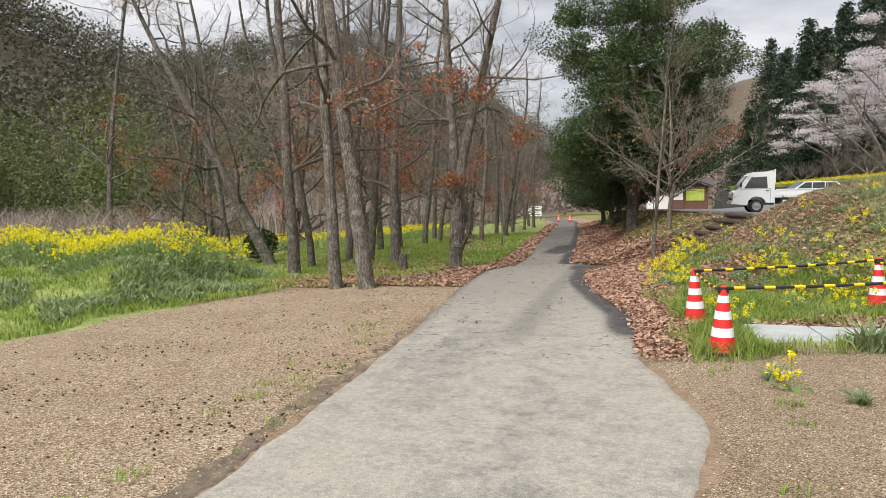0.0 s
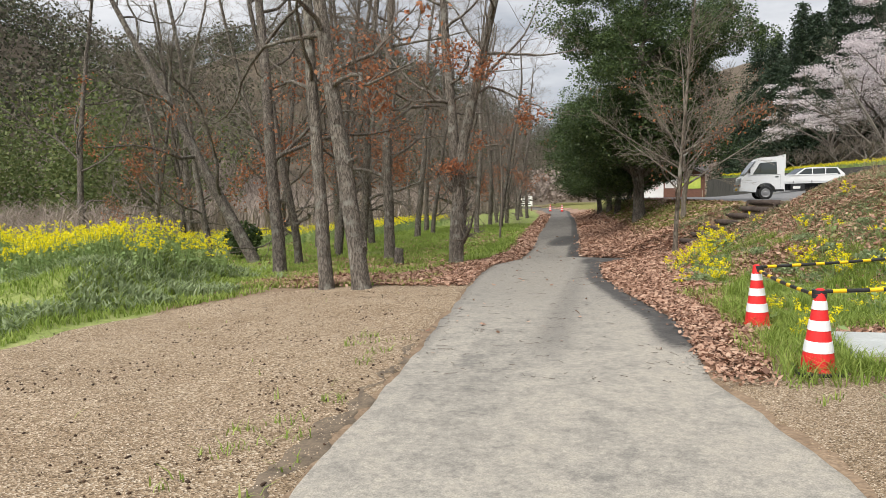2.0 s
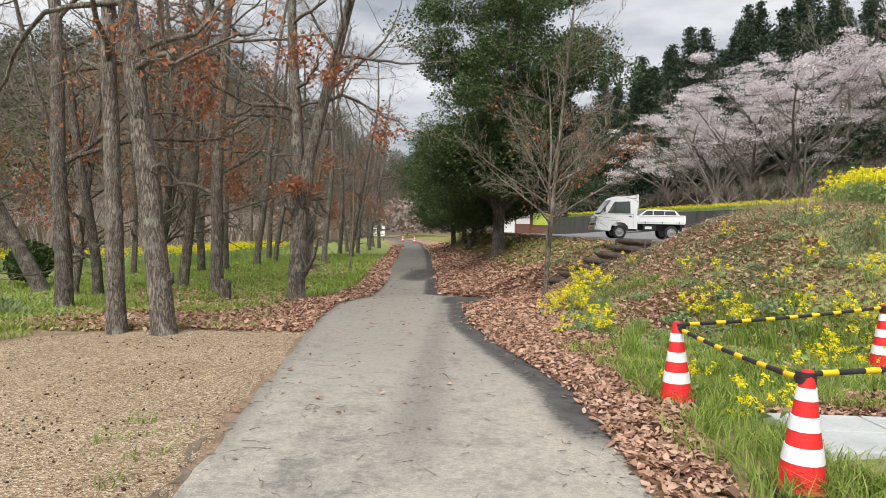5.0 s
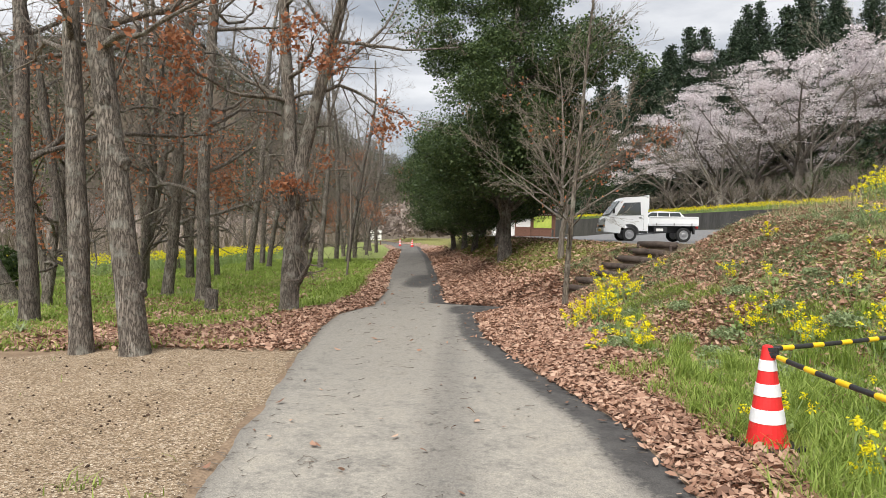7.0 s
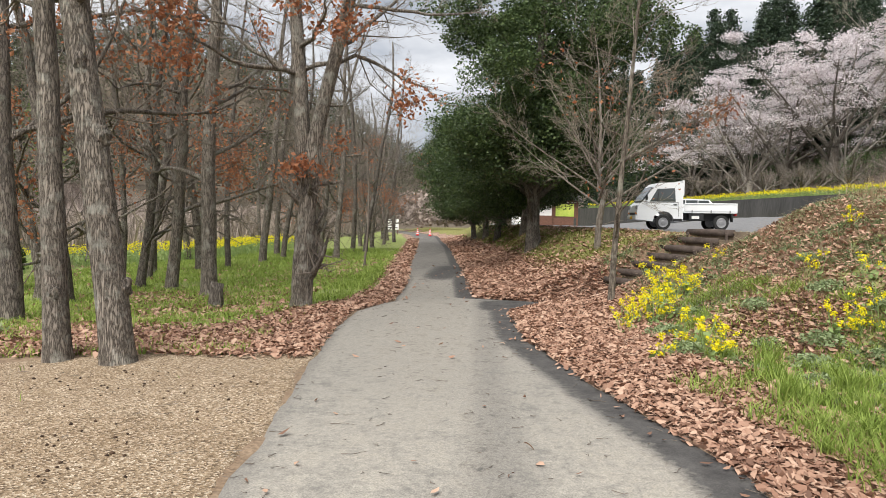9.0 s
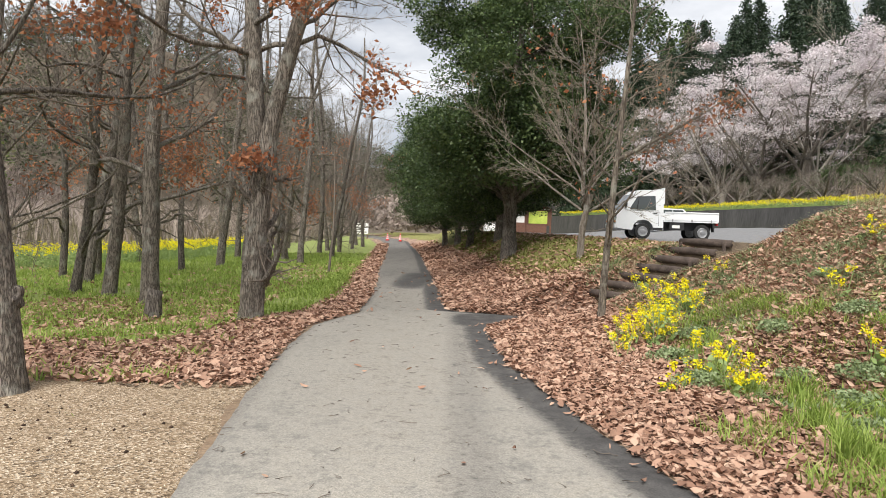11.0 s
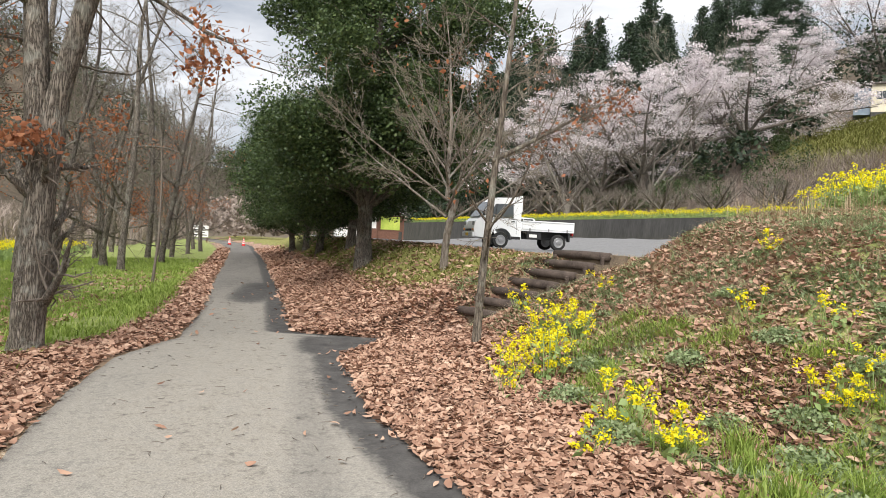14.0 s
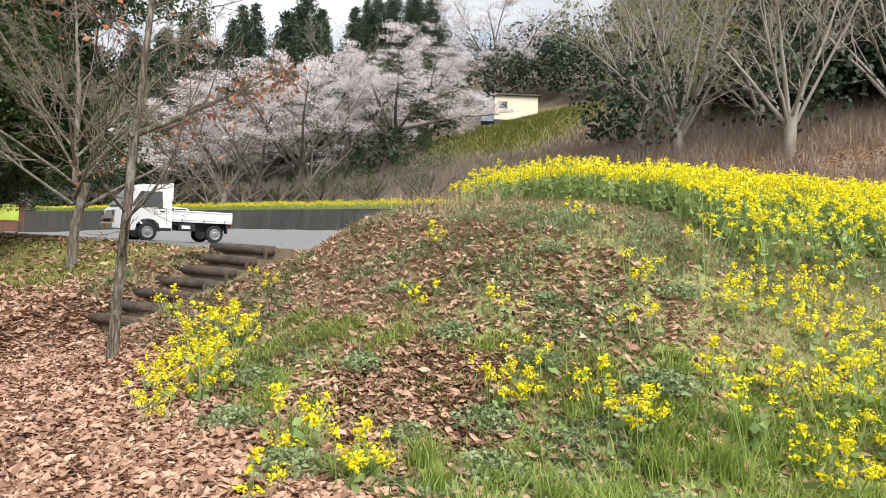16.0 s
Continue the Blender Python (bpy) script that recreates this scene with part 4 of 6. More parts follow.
def cherry(seed):
    """A wide cherry in flower: level sprays of blossom on dark limbs."""
    rng = np.random.default_rng(seed)
    trunk, limbs, twigs, tips = Tubes(), [], Tubes(), []
    stems = [((0, 0, 0), (0.1, 0, 1), 3.2, 0.32, 0.75)]
    for j in range(7):
        a = j * 0.9 + rng.uniform(-0.3, 0.3)
        stems.append(((0.15, 0, 2.2 + 0.15 * j), (math.cos(a), math.sin(a), rng.uniform(0.25, 1.5)), rng.uniform(6.5, 8.5), 0.13, 0.2))
    spec = {"count": (8, 6, 5), "ratio": (0.4, 0.5, 0.45), "angle": (0.7, 0.7, 0.7), "from": (0.25, 0.15, 0.1), "wob": 0.12, "lift": -0.015, "thin": 0.45}
    for p, d, L, r, tip in stems:
        pts, rad = limb(rng, p, np.array(d) / np.linalg.norm(d), L, r, r * tip, 9, 0.06, -0.02)
        trunk.add(pts, rad, 7)
        if L > 4:
            branch_out(rng, limbs, twigs, tips, pts, rad, 0, spec)
    at = np.array(tips)
    # blossom gathers in level sprays with dark gaps between
    cell = np.floor(at / np.array([1.4, 1.4, 0.6])).astype(int)
    share = np.modf(np.abs(np.sin(cell @ np.array([12.99, 78.23, 37.72]) + seed)) * 4375.85)[0]
    at = at[share < np.interp(at[:, 2], [2, 5, 8], [0.26, 0.4, 0.6])]
    at = np.repeat(at, 6, 0)
    at = at + rng.standard_normal(at.shape) * np.array([0.3, 0.3, 0.04])
    v, f = leaves(rng, at, 0.12, 0.5)
    ob = thing("cherry_tree", "wide old cherry tree in full pale pink blossom on the slope", "cherry tree", "cherries on the slope")
    part("trunk", trunk.mesh("trunk", M["dark_bark"]), M["dark_bark"], ob)
    for li in limbs:
        part("limb", li.mesh("limb", M["dark_bark"]), M["dark_bark"], ob)
    tagged(part("twig_crown", twigs.mesh("twig_crown", M["dark_bark"]), M["dark_bark"], ob), kind="stuff")
    part("blossom", mesh_of("blossom", v, f, M["blossom"]), M["blossom"], ob)
    return ob


scatter_copies([cherry(61), cherry(62)], [(31.0, 55.5), (24, 58), (28, 64), (21, 65), (25, 70), (18.5, 72), (29, 59), (22, 60), (37.5, 61), (19, 66), (47, 60), (51, 66)], rng, 0.9, 1.12)

# bare trees and wood on the slope
BROAD = {"count": (9, 6, 4, 3), "ratio": (0.42, 0.45, 0.4, 0.5), "angle": (0.6, 0.55, 0.5, 0.5), "from": (0.12, 0.15, 0.1, 0.1), "wob": 0.1, "lift": 0.03, "thin": 0.42}


def broom_tree(seed, label, n, leaf=None):
    rng = np.random.default_rng(seed)
    stems = [((0, 0, 0), (0.03, 0, 1), 2.2, 0.3, 0.85)]
    for i in range(n + 4):
        a = i * 2.4
        t = rng.uniform(0.15, 0.95)
        stems.append(((0.04, 0, rng.uniform(1.0, 2.1)), (t * math.cos(a), t * math.sin(a), 1), rng.uniform(8, 11.5), rng.uniform(0.08, 0.13), 0.12))
    ob = bare_tree("bare_tree", label, seed, 12, 0.2, stems, BROAD, M["grey_bark"], M["pale_twig"], leaf, 0.05, 0.13, (0.05, 1.0), True, sides=7)
    return ob


place(broom_tree(71, "broad many-stemmed tree just breaking into yellow-green bud", 6, M["bud_leaf"]), 33, 32, 0, 0.2)
place(broom_tree(72, "spreading pale-limbed bare tree above the flower field", 5), 32, 25.6, 40, 0.2)
third = place(broom_tree(73, "pale bare tree on the wooded slope", 4), 42, 40, 90, 0.2)
for x, y, a in ((46, 33, 20), (50, 44, 130), (45, 24, 200), (52, 28, 300), (46, 40, 70), (56, 38, 10), (38, 18, 30), (36.5, 37, 50), (38, 30, 160), (37, 23, 250), (41, 35, 310), (30, 90, 0), (24, 92, 80), (20, 62, 200), (25, 58, 100), (36, 66, 0)):
    copy_thing(third, pose(0, 0, 0)).matrix_basis = pose(x, y, ground_z(x, y) - 0.2, 0, 0, a)

# plum orchard on the terrace
plum = bare_tree("plum_tree", "low pruned bare plum tree behind the retaining wall", 81, 2, 0.1, [((0, 0, 0), (0.1, 0, 1), 0.7, 0.14, 0.85), ((0.05, 0, 0.6), (0.9, 0.2, 0.7), 2.3, 0.085, 0.25), ((0.05, 0, 0.6), (-0.8, 0.3, 0.75), 2.4, 0.085, 0.25), ((0.05, 0, 0.6), (0.1, -0.8, 0.9), 2.1, 0.075, 0.25), ((0.05, 0, 0.6), (0.1, 0.8, 0.9), 2.1, 0.075, 0.25)],
                 {**BROAD, "count": (11, 7), "ratio": (0.5, 0.45), "angle": (0.8, 0.6), "from": (0.2, 0.15), "lift": 0.12, "thin": 0.55}, M["dark_bark"], M["twig"], group="plum orchard", sides=6)
rows = [(18.5 - (y - 30) * 0.136 + w, y) for w in (2.3, 5.6) for y in np.arange(33, 84, 4.1)]
scatter_copies([plum], rows, rng, 0.8, 1.1, 3.12)


def tuft_field(name, label, category, mat, at, length, width, lean=0.5, seed=1, kind="stuff"):
    r = np.random.default_rng(seed)
    v, f = blades(r, at, length, width, lean)
    return tagged(new(name, mesh_of(name, v, f, mat)), label, category, kind=kind)


def on_ground(x, y, dz=0.0):
    return np.stack((x, y, height(x, y) + dz), 1)


# brown brush at the foot of the slope and on the valley floor
r = np.random.default_rng(90)
n = 60000
w, y = r.uniform(5.0, 17, n), r.uniform(34, 95, n)
x = 18.5 + (w - (y - 30) * 0.135) / 0.99
tuft_field("slope_brush", "tangled brown winter brush along the foot of the slope", "brush", M["brush"], on_ground(x, y), 1.1, 0.009, 0.9, 91)
n = 26000
w, y = r.uniform(6.5, 22, n), r.uniform(10, 46, n)
x = 18.5 + (w - (y - 30) * 0.135) / 0.99
keep = (np.hypot(x - 38, y - 49.5) > 6) & (np.sin(x * 1.1 + 1.7 * np.sin(y * 0.6)) * np.sin(y * 0.9) > -0.35)
tuft_field("slope_thicket", "thin brown saplings and brambles under the bare trees", "brush", M["brush"], on_ground(x[keep], y[keep]), 1.15, 0.01, 0.9, 89)
n = 16000
x, y = r.uniform(-38, -15, n), r.uniform(18, 44, n)
keep = (x + 0.55 * (y - 24) < -17) & (np.sin(x * 0.9) * np.sin(y * 0.8 + x * 0.3) > -0.45)
tuft_field("valley_brush", "grey-brown thicket of winter shrubs across the meadow", "brush", M["brush"], on_ground(x[keep], y[keep]), 2.0, 0.016, 0.9, 92)
n = 26000
x, y = r.uniform(-70, -13, n), r.uniform(42, 100, n)
tuft_field("far_brush", "pale winter scrub at the foot of the far hill", "brush", M["brush"], on_ground(x, y), 2.6, 0.03, 0.9, 99)


def crown_cloud(rng, spots, tall, wide, per, size, flat=0.15):
    """Loose crowns of scattered foliage over a wood."""
    at = []
    for x, y, s in spots:
        d = rng.standard_normal((per, 3))
        d /= np.linalg.norm(d, axis=1, keepdims=True)
        h = tall * s
        at.append(np.array([x, y, ground_z(x, y) + h * 0.58]) + d * np.array([wide * s, wide * s, h * 0.45]) * rng.uniform(0.3, 1, (per, 1)) ** 0.5)
    return leaves(rng, np.concatenate(at), size, flat)


def wood(name, label, mat, spots, tall, wide, per, size, seed):
    v, f = crown_cloud(np.random.default_rng(seed), spots, tall, wide, per, size)
    return tagged(new(name, mesh_of(name, v, f, mat)), label, "woodland", kind="stuff")


spots = []
while len(spots) < 1500:
    x, y = r.uniform(-190, 40), r.uniform(40, 330)
    z = ground_z(x, y)
    if z > 2.0 and x < 0.2 * (y - 120) + 5 and math.hypot(x, y) > 70:
        spots.append((x, y, r.uniform(0.8, 1.3)))
wood("hill_wood", "bare brown-grey winter woodland covering the hills", M["hill_wood"], spots, 9, 3.6, 190, 0.62, 93)
spots = [(r.uniform(-48, -25), r.uniform(22, 48), r.uniform(0.6, 1.2)) for _ in range(46)]
wood("bamboo_grove", "olive-green bamboo and evergreen thicket across the meadow", M["bamboo_leaf"], spots, 8, 2.2, 900, 0.22, 94)
spots = []
while len(spots) < 640:
    w, y = r.uniform(13, 75), r.uniform(-30, 150)
    x = 18.5 + (w - (y - 30) * 0.135) / 0.99
    a = math.atan2(x + 0.8, y - 11)
    if (abs(a - 0.79) < 0.1 and w < 30) or (abs(a - 0.82) < 0.12 and w > 46) or (y < 44 and w < 13):
        continue
    spots.append((x, y, r.uniform(0.5, 1.1)))
wood("slope_wood", "dark evergreen undergrowth and trees on the slope", M["conifer_leaf"], spots, 7, 2.8, 250, 0.4, 95)
spots = [(r.uniform(-30, 25), r.uniform(92, 125), r.uniform(0.5, 0.9)) for _ in range(60)]
wood("far_scrub", "tan and grey scrub where the lane bends away", M["brush"], spots, 6, 3.0, 160, 0.6, 96)
spots = []
while len(spots) < 90:
    w, y = r.uniform(8, 24), r.uniform(46, 90)
    x = 18.5 + (w - (y - 30) * 0.135) / 0.99
    if abs(math.atan2(x + 0.8, y - 11) - 0.78) > 0.1:
        spots.append((x, y, r.uniform(0.25, 0.6)))
wood("slope_bushes", "rounded dark green bushes below the cherries", M["dark_leaf"], spots, 5, 2.4, 700, 0.13, 98)
spots = [(-11.2, 21.6, 0.2), (-11.6, 21.9, 0.16)]
wood("dark_shrub", "small dark evergreen shrub among the oaks", M["dark_leaf"], spots, 6, 2.6, 900, 0.12, 97)


# ---- cones and bars ----
def traffic_cone(m):
    ob = thing("traffic_cone", "red traffic cone with three white reflective bands", "traffic cone", "cones closing the side path", m=m)
    part("base_plate", boxed(-0.185, 0.185, -0.185, 0.185, 0, 0.03, bevel=0.012), M["black"], ob, "black rubber base plate")

    def rad(z):
        return 0.135 + (0.033 - 0.135) * (z - 0.03) / 0.67

    part("cone_body", spun([(0.15, 0.03), (rad(0.05), 0.05), (rad(0.3), 0.3), (rad(0.69), 0.69), (0.02, 0.7)], 24), M["cone_red"], ob)
    for z0, z1 in ((0.18, 0.27), (0.36, 0.44), (0.53, 0.6)):
        part("reflective_band", spun([(rad(z0) + 0.001, z0 - 0.001), (rad(z0) + 0.004, z0), (rad(z1) + 0.004, z1), (rad(z1) + 0.001, z1 + 0.001)], 24), M["cone_white"], ob, "white reflective band")
    return ob


CONES = ((1.33, 8.76), (1.25, 10.8), (3.8, 12.15), (3.8, 9.7))
tops = []
for i, (x, y) in enumerate(CONES):
    z = ground_z(x, y) + 0.008
    tops.append(Vector((x, y, z + 0.67)))
    cone_m = pose(x, y, z, 1.5 if i == 0 else 0, -2 if i == 1 else 0, 20 * i)
    if i == 0:
        first_cone = traffic_cone(cone_m)
    else:
        copy_thing(first_cone, cone_m)


for x, y in ((-5.1, 71.0), (-6.4, 73.0)):
    copy_thing(first_cone, pose(x, y, ground_z(x, y) + 0.02))


def cone_bar(a, b):
    """A striped bar with a ring at each end, laid over two cones."""
    ob = thing("cone_bar", "black and yellow striped plastic bar hung between two cones", "barrier bar", "bars between the cones")
    d = b - a
    side = d.cross(Vector((0, 0, 1))).normalized() * 0.0
    pts = [a + d * k + side - Vector((0, 0, 0.02 * math.sin(math.pi * k))) for k in np.linspace(0.02, 0.98, 12)]
    tube = Tubes()
    tube.add([tuple(p) for p in pts], [0.017] * 12, 10)
    part("pipe", tube.mesh("pipe", M["black"]), M["black"], ob)
    n = int(d.length / 0.3)
    for i in range(n):
        k0, k1 = (i + 0.33) / n, (i + 0.7) / n
        sl = Tubes()
        sl.add([tuple(a + d * k - Vector((0, 0, 0.02 * math.sin(math.pi * k)))) for k in (k0, (k0 + k1) / 2, k1)], [0.0185] * 3, 10)
        part("yellow_sleeve", sl.mesh("yellow_sleeve", M["bar_yellow"]), M["bar_yellow"], ob, "yellow stripe")
    for p in (a, b):
        ring = spun([(0.04, -0.016), (0.056, -0.016), (0.056, 0.016), (0.04, 0.016)], 18)
        bmesh.ops.translate(ring, verts=ring.verts, vec=p)
        part("end_ring", ring, M["black"], ob)


for a, b, dz in ((0, 3, 0.0), (1, 2, 0.0), (1, 0, -0.035), (2, 3, -0.035)):
    cone_bar(tops[a] + Vector((0, 0, dz)), tops[b] + Vector((0, 0, dz)))

# drain lids
lids = thing("drain_cover", "pale concrete drain lids across the closed path", "drain cover")
for i in range(5):
    x0 = 1.75 + i * 0.72
    lid = boxed(x0, x0 + 0.7, 9.25, 9.72, 0.06, 0.15, bevel=0.012)
    part("lid", lid, M["slab"], lids)
    lid = boxed(x0, x0 + 0.7, 9.74, 10.2, 0.06, 0.145, bevel=0.012)
    part("lid", lid, M["slab"], lids)

# ---- log steps ----
steps = thing("log_steps", "rustic log steps climbing the bank to the car park", "steps")
A, B = Vector((1.42, 19.78, 0)), Vector((3.06, 19.86, 0))
along = Vector((0.5, -0.866, 0))
for i in range(7):
    c = A.lerp(B, i / 6)
    z = 0.43 + 0.148 * i
    half = 0.52 if i < 6 else 0.5
    st = Tubes()
    p0, p1 = c - along * half, c + along * half
    st.add([(*p0.xy, z - 0.005), (*p0.xy, z), (*c.xy, z + 0.006), (*p1.xy, z), (*p1.xy, z + 0.003)], [0.01, 0.06, 0.064, 0.06, 0.01], 14, np.random.default_rng(i), 0.02)
    part("log", st.mesh("log", M["log"]), M["log"], steps)
    for q in (c - along * half * 0.86, c + along * half * 0.86):
        po = spun([(0.03, z - 0.35), (0.03, z - 0.01), (0.024, z + 0.0)], 10)
        bmesh.ops.translate(po, verts=po.verts, vec=(q.x - 0.075, q.y - 0.03, 0))
        part("post", po, M["log"], steps)
    tread = bmesh.new()
    nxt = A.lerp(B, (i + 1) / 6)
    corners = [c - along * half, c + along * half, nxt + along * half, nxt - along * half]
    top = [tread.verts.new((p.x, p.y, z + 0.03)) for p in corners]
    bot = [tread.verts.new((p.x, p.y, z - 0.4)) for p in corners]
    tread.faces.new(top)
    tread.faces.new(bot[::-1])
    for k in range(4):
        tread.faces.new((top[k], top[(k + 1) % 4], bot[(k + 1) % 4], bot[k]))
    part("tread", tread, M["edge_soil"], steps, "trodden earth tread")

# ---- vehicles ----
def wheel(parent, x, y, r, w):
    hub = thing("wheel", "", "")
    hub.parent = parent
    hub.location = (x, y, r)
    part("tyre", spun([(r * 0.62, -w / 2), (r * 0.93, -w / 2), (r, -w * 0.36), (r, w * 0.36), (r * 0.93, w / 2), (r * 0.62, w / 2)], 28, "y"), M["rubber"], hub)
    part("rim", spun([(r * 0.16, -w * 0.62), (r * 0.24, -w * 0.6), (r * 0.3, -w * 0.53), (r * 0.5, -w * 0.53), (r * 0.6, -w * 0.58), (r * 0.64, -w * 0.53), (r * 0.64, w * 0.53), (r * 0.6, w * 0.58), (r * 0.5, w * 0.53), (r * 0.3, w * 0.53), (r * 0.24, w * 0.6), (r * 0.16, w * 0.62)], 28, "y"), M["steel"], hub, "pressed steel rim")


def kei_truck(m):
    ob = thing("pickup_truck", "small white flatbed pickup truck parked on the asphalt", "truck", m=m)
    hw = 0.7
    cab = prism([(-1.66, 0.36), (-1.7, 0.62), (-1.64, 0.86), (-1.5, 0.97), (-1.1, 1.52), (-0.96, 1.64), (-0.22, 1.67), (-0.12, 1.62), (-0.1, 0.32), (-0.42, 0.3), (-0.47, 0.5), (-0.6, 0.62), (-0.78, 0.66), (-0.96, 0.62), (-1.09, 0.5), (-1.14, 0.3)], -hw, hw)
    bmesh.ops.bevel(cab, geom=[e for e in cab.edges if abs(e.verts[0].co.y) == hw and abs(e.verts[0].co.y - e.verts[1].co.y) < 1e-6], offset=0.035, segments=3, affect="EDGES", profile=0.6)
    part("cab", cab, M["white_paint"], ob)
    wind = bmesh.new()
    v = [wind.verts.new(p) for p in ((-1.50, -0.6, 1.0), (-1.50, 0.6, 1.0), (-1.125, 0.54, 1.5), (-1.125, -0.54, 1.5))]
    o = [wind.verts.new(p.co + Vector((-0.02, 0, 0.014))) for p in v]
    wind.faces.new(o)
    for i in range(4):
        wind.faces.new((v[i], v[(i + 1) % 4], o[(i + 1) % 4], o[i]))
    part("windscreen", wind, M["glass"], ob, "dark reflective windscreen")
    for s in (-1, 1):
        part("side_window", prism([(-1.26, 0.99), (-1.0, 1.43), (-0.4, 1.46), (-0.37, 0.99)], s * hw - 0.004, s * (hw + 0.006)), M["glass"], ob, "dark door window")
        part("window_frame", prism([(-1.02, 0.985), (-0.99, 0.985), (-0.93, 1.44), (-0.96, 1.44)], s * hw - 0.003, s * (hw + 0.012)), M["black"], ob)
        part("sill_trim", boxed(-0.44, -0.12, s * hw - 0.006, s * hw + 0.006, 0.31, 0.4, 0.004), M["black"], ob)
        for hx in (0.2, 0.85, 1.5):
            part("gate_latch", boxed(hx - 0.02, hx + 0.02, s * 0.715 - 0.008, s * 0.715 + 0.008, 0.62, 0.7, 0.004), M["steel"], ob)
        part("door_seam", prism([(-1.34, 0.95), (-1.33, 0.955), (-0.27, 0.955), (-0.27, 0.45), (-0.262, 0.45), (-0.262, 0.97), (-1.33, 0.965)], s * hw - 0.002, s * (hw + 0.003)), M["black"], ob)
        part("door_handle", boxed(-0.45, -0.32, s * hw - 0.005, s * (hw + 0.025), 0.87, 0.9, 0.006) if s > 0 else boxed(-0.45, -0.32, -hw - 0.025, -hw + 0.005, 0.87, 0.9, 0.006), M["black"], ob)
        part("wing_mirror", boxed(-1.42, -1.36, s * 0.78 - 0.07, s * 0.78 + 0.07, 1.04, 1.22, 0.02), M["black"], ob)
        part("headlight", boxed(-1.69, -1.6, s * 0.54 - 0.11, s * 0.54 + 0.11, 0.72, 0.86, 0.02), M["lamp_clear"], ob, "clear headlight lens")
        part("indicator", boxed(-1.715, -1.66, s * 0.56 - 0.08, s * 0.56 + 0.08, 0.56, 0.61, 0.008), M["lamp_orange"], ob, "orange indicator")
        part("side_gate", boxed(-0.06, 1.74, s * 0.69 - 0.018, s * 0.69 + 0.018, 0.66, 0.93, 0.008), M["white_paint"], ob)
        part("gate_rail", boxed(-0.06, 1.74, s * 0.71 - 0.02, s * 0.71 + 0.02, 0.905, 0.945, 0.008), M["white_paint"], ob)
        part("mudguard", prism([(0.9, 0.62), (0.98, 0.6), (1.55, 0.6), (1.6, 0.3), (1.63, 0.3), (1.63, 0.64), (0.9, 0.64)], s * 0.55 - 0.1, s * 0.55 + 0.1), M["black"], ob)
        part("tail_light", boxed(1.71, 1.76, s * 0.5 - 0.12, s * 0.5 + 0.12, 0.52, 0.6, 0.008), M["cone_red"], ob, "red tail light")
        wheel(ob, -0.78, s * 0.6, 0.265, 0.15)
        wheel(ob, 1.22, s * 0.6, 0.265, 0.15)
    part("bumper", boxed(-1.74, -1.62, -0.68, 0.68, 0.34, 0.5, 0.03), M["white_paint"], ob)
    part("grille", boxed(-1.715, -1.68, -0.35, 0.35, 0.53, 0.6, 0.006), M["black"], ob)
    part("bed_floor", boxed(-0.08, 1.74, -0.69, 0.69, 0.6, 0.66, 0.006), M["white_paint"], ob)
    part("tail_gate", boxed(1.72, 1.76, -0.69, 0.69, 0.62, 0.93, 0.008), M["white_paint"], ob)
    part("guard_frame", boxed(-0.1, -0.05, -0.62, 0.62, 1.2, 1.74, 0.012), M["white_paint"], ob)
    part("chassis", boxed(-0.3, 1.6, -0.4, 0.4, 0.34, 0.6, 0.02), M["black"], ob)
    part("tool_box", boxed(0.12, 0.62, -0.66, -0.42, 0.33, 0.58, 0.02), M["black"], ob)
    part("number_plate", boxed(0.2, 0.46, -0.672, -0.66, 0.4, 0.5, 0.003), M["white_wall"], ob, "pale plate")
    part("number_plate", boxed(-1.755, -1.74, -0.16, 0.16, 0.37, 0.47, 0.003), M["bar_yellow"], ob, "yellow plate")
    return ob


kei_truck(pose(6.25, 32.6, lot_height(6.25, 32.6) + 0.02, 0, -0.5, 0.0))

wagon = thing("estate_car", "white estate car parked behind the pickup", "car", m=pose(11.8, 52.0, float(lot_height(11.8, 52)) + 0.03, 0, 0, 8))
body = prism([(-2.1, 0.3), (-2.15, 0.6), (-1.95, 0.82), (-1.0, 0.95), (-0.35, 1.4), (0.2, 1.46), (1.6, 1.42), (2.05, 1.0), (2.12, 0.5), (2.05, 0.28), (1.6, 0.28), (1.45, 0.6), (1.1, 0.6), (0.95, 0.28), (-1.0, 0.28), (-1.15, 0.6), (-1.5, 0.6), (-1.65, 0.28)], -0.82, 0.82)
part("body", body, M["white_paint"], wagon)
for s in (-1, 1):
    for a, b in ((-0.75, 0.05), (0.1, 0.85), (0.9, 1.6)):
        part("side_window", prism([(a - (0.1 if a < 0 else 0), 0.97), (a + (0.42 if a < 0 else 0), 1.36), (b - (0.06 if b > 1 else 0), 1.37), (b + (0.2 if b > 1 else 0), 0.97)], s * 0.815, s * 0.828), M["glass"], wagon, "dark side window")
    wheel(wagon, -1.32, s * 0.72, 0.3, 0.18)
    wheel(wagon, 1.28, s * 0.72, 0.3, 0.18)
part("windscreen", prism([(-1.0, 0.97), (-0.37, 1.4), (-0.385, 1.41), (-1.03, 0.97)], -0.7, 0.7), M["glass"], wagon)

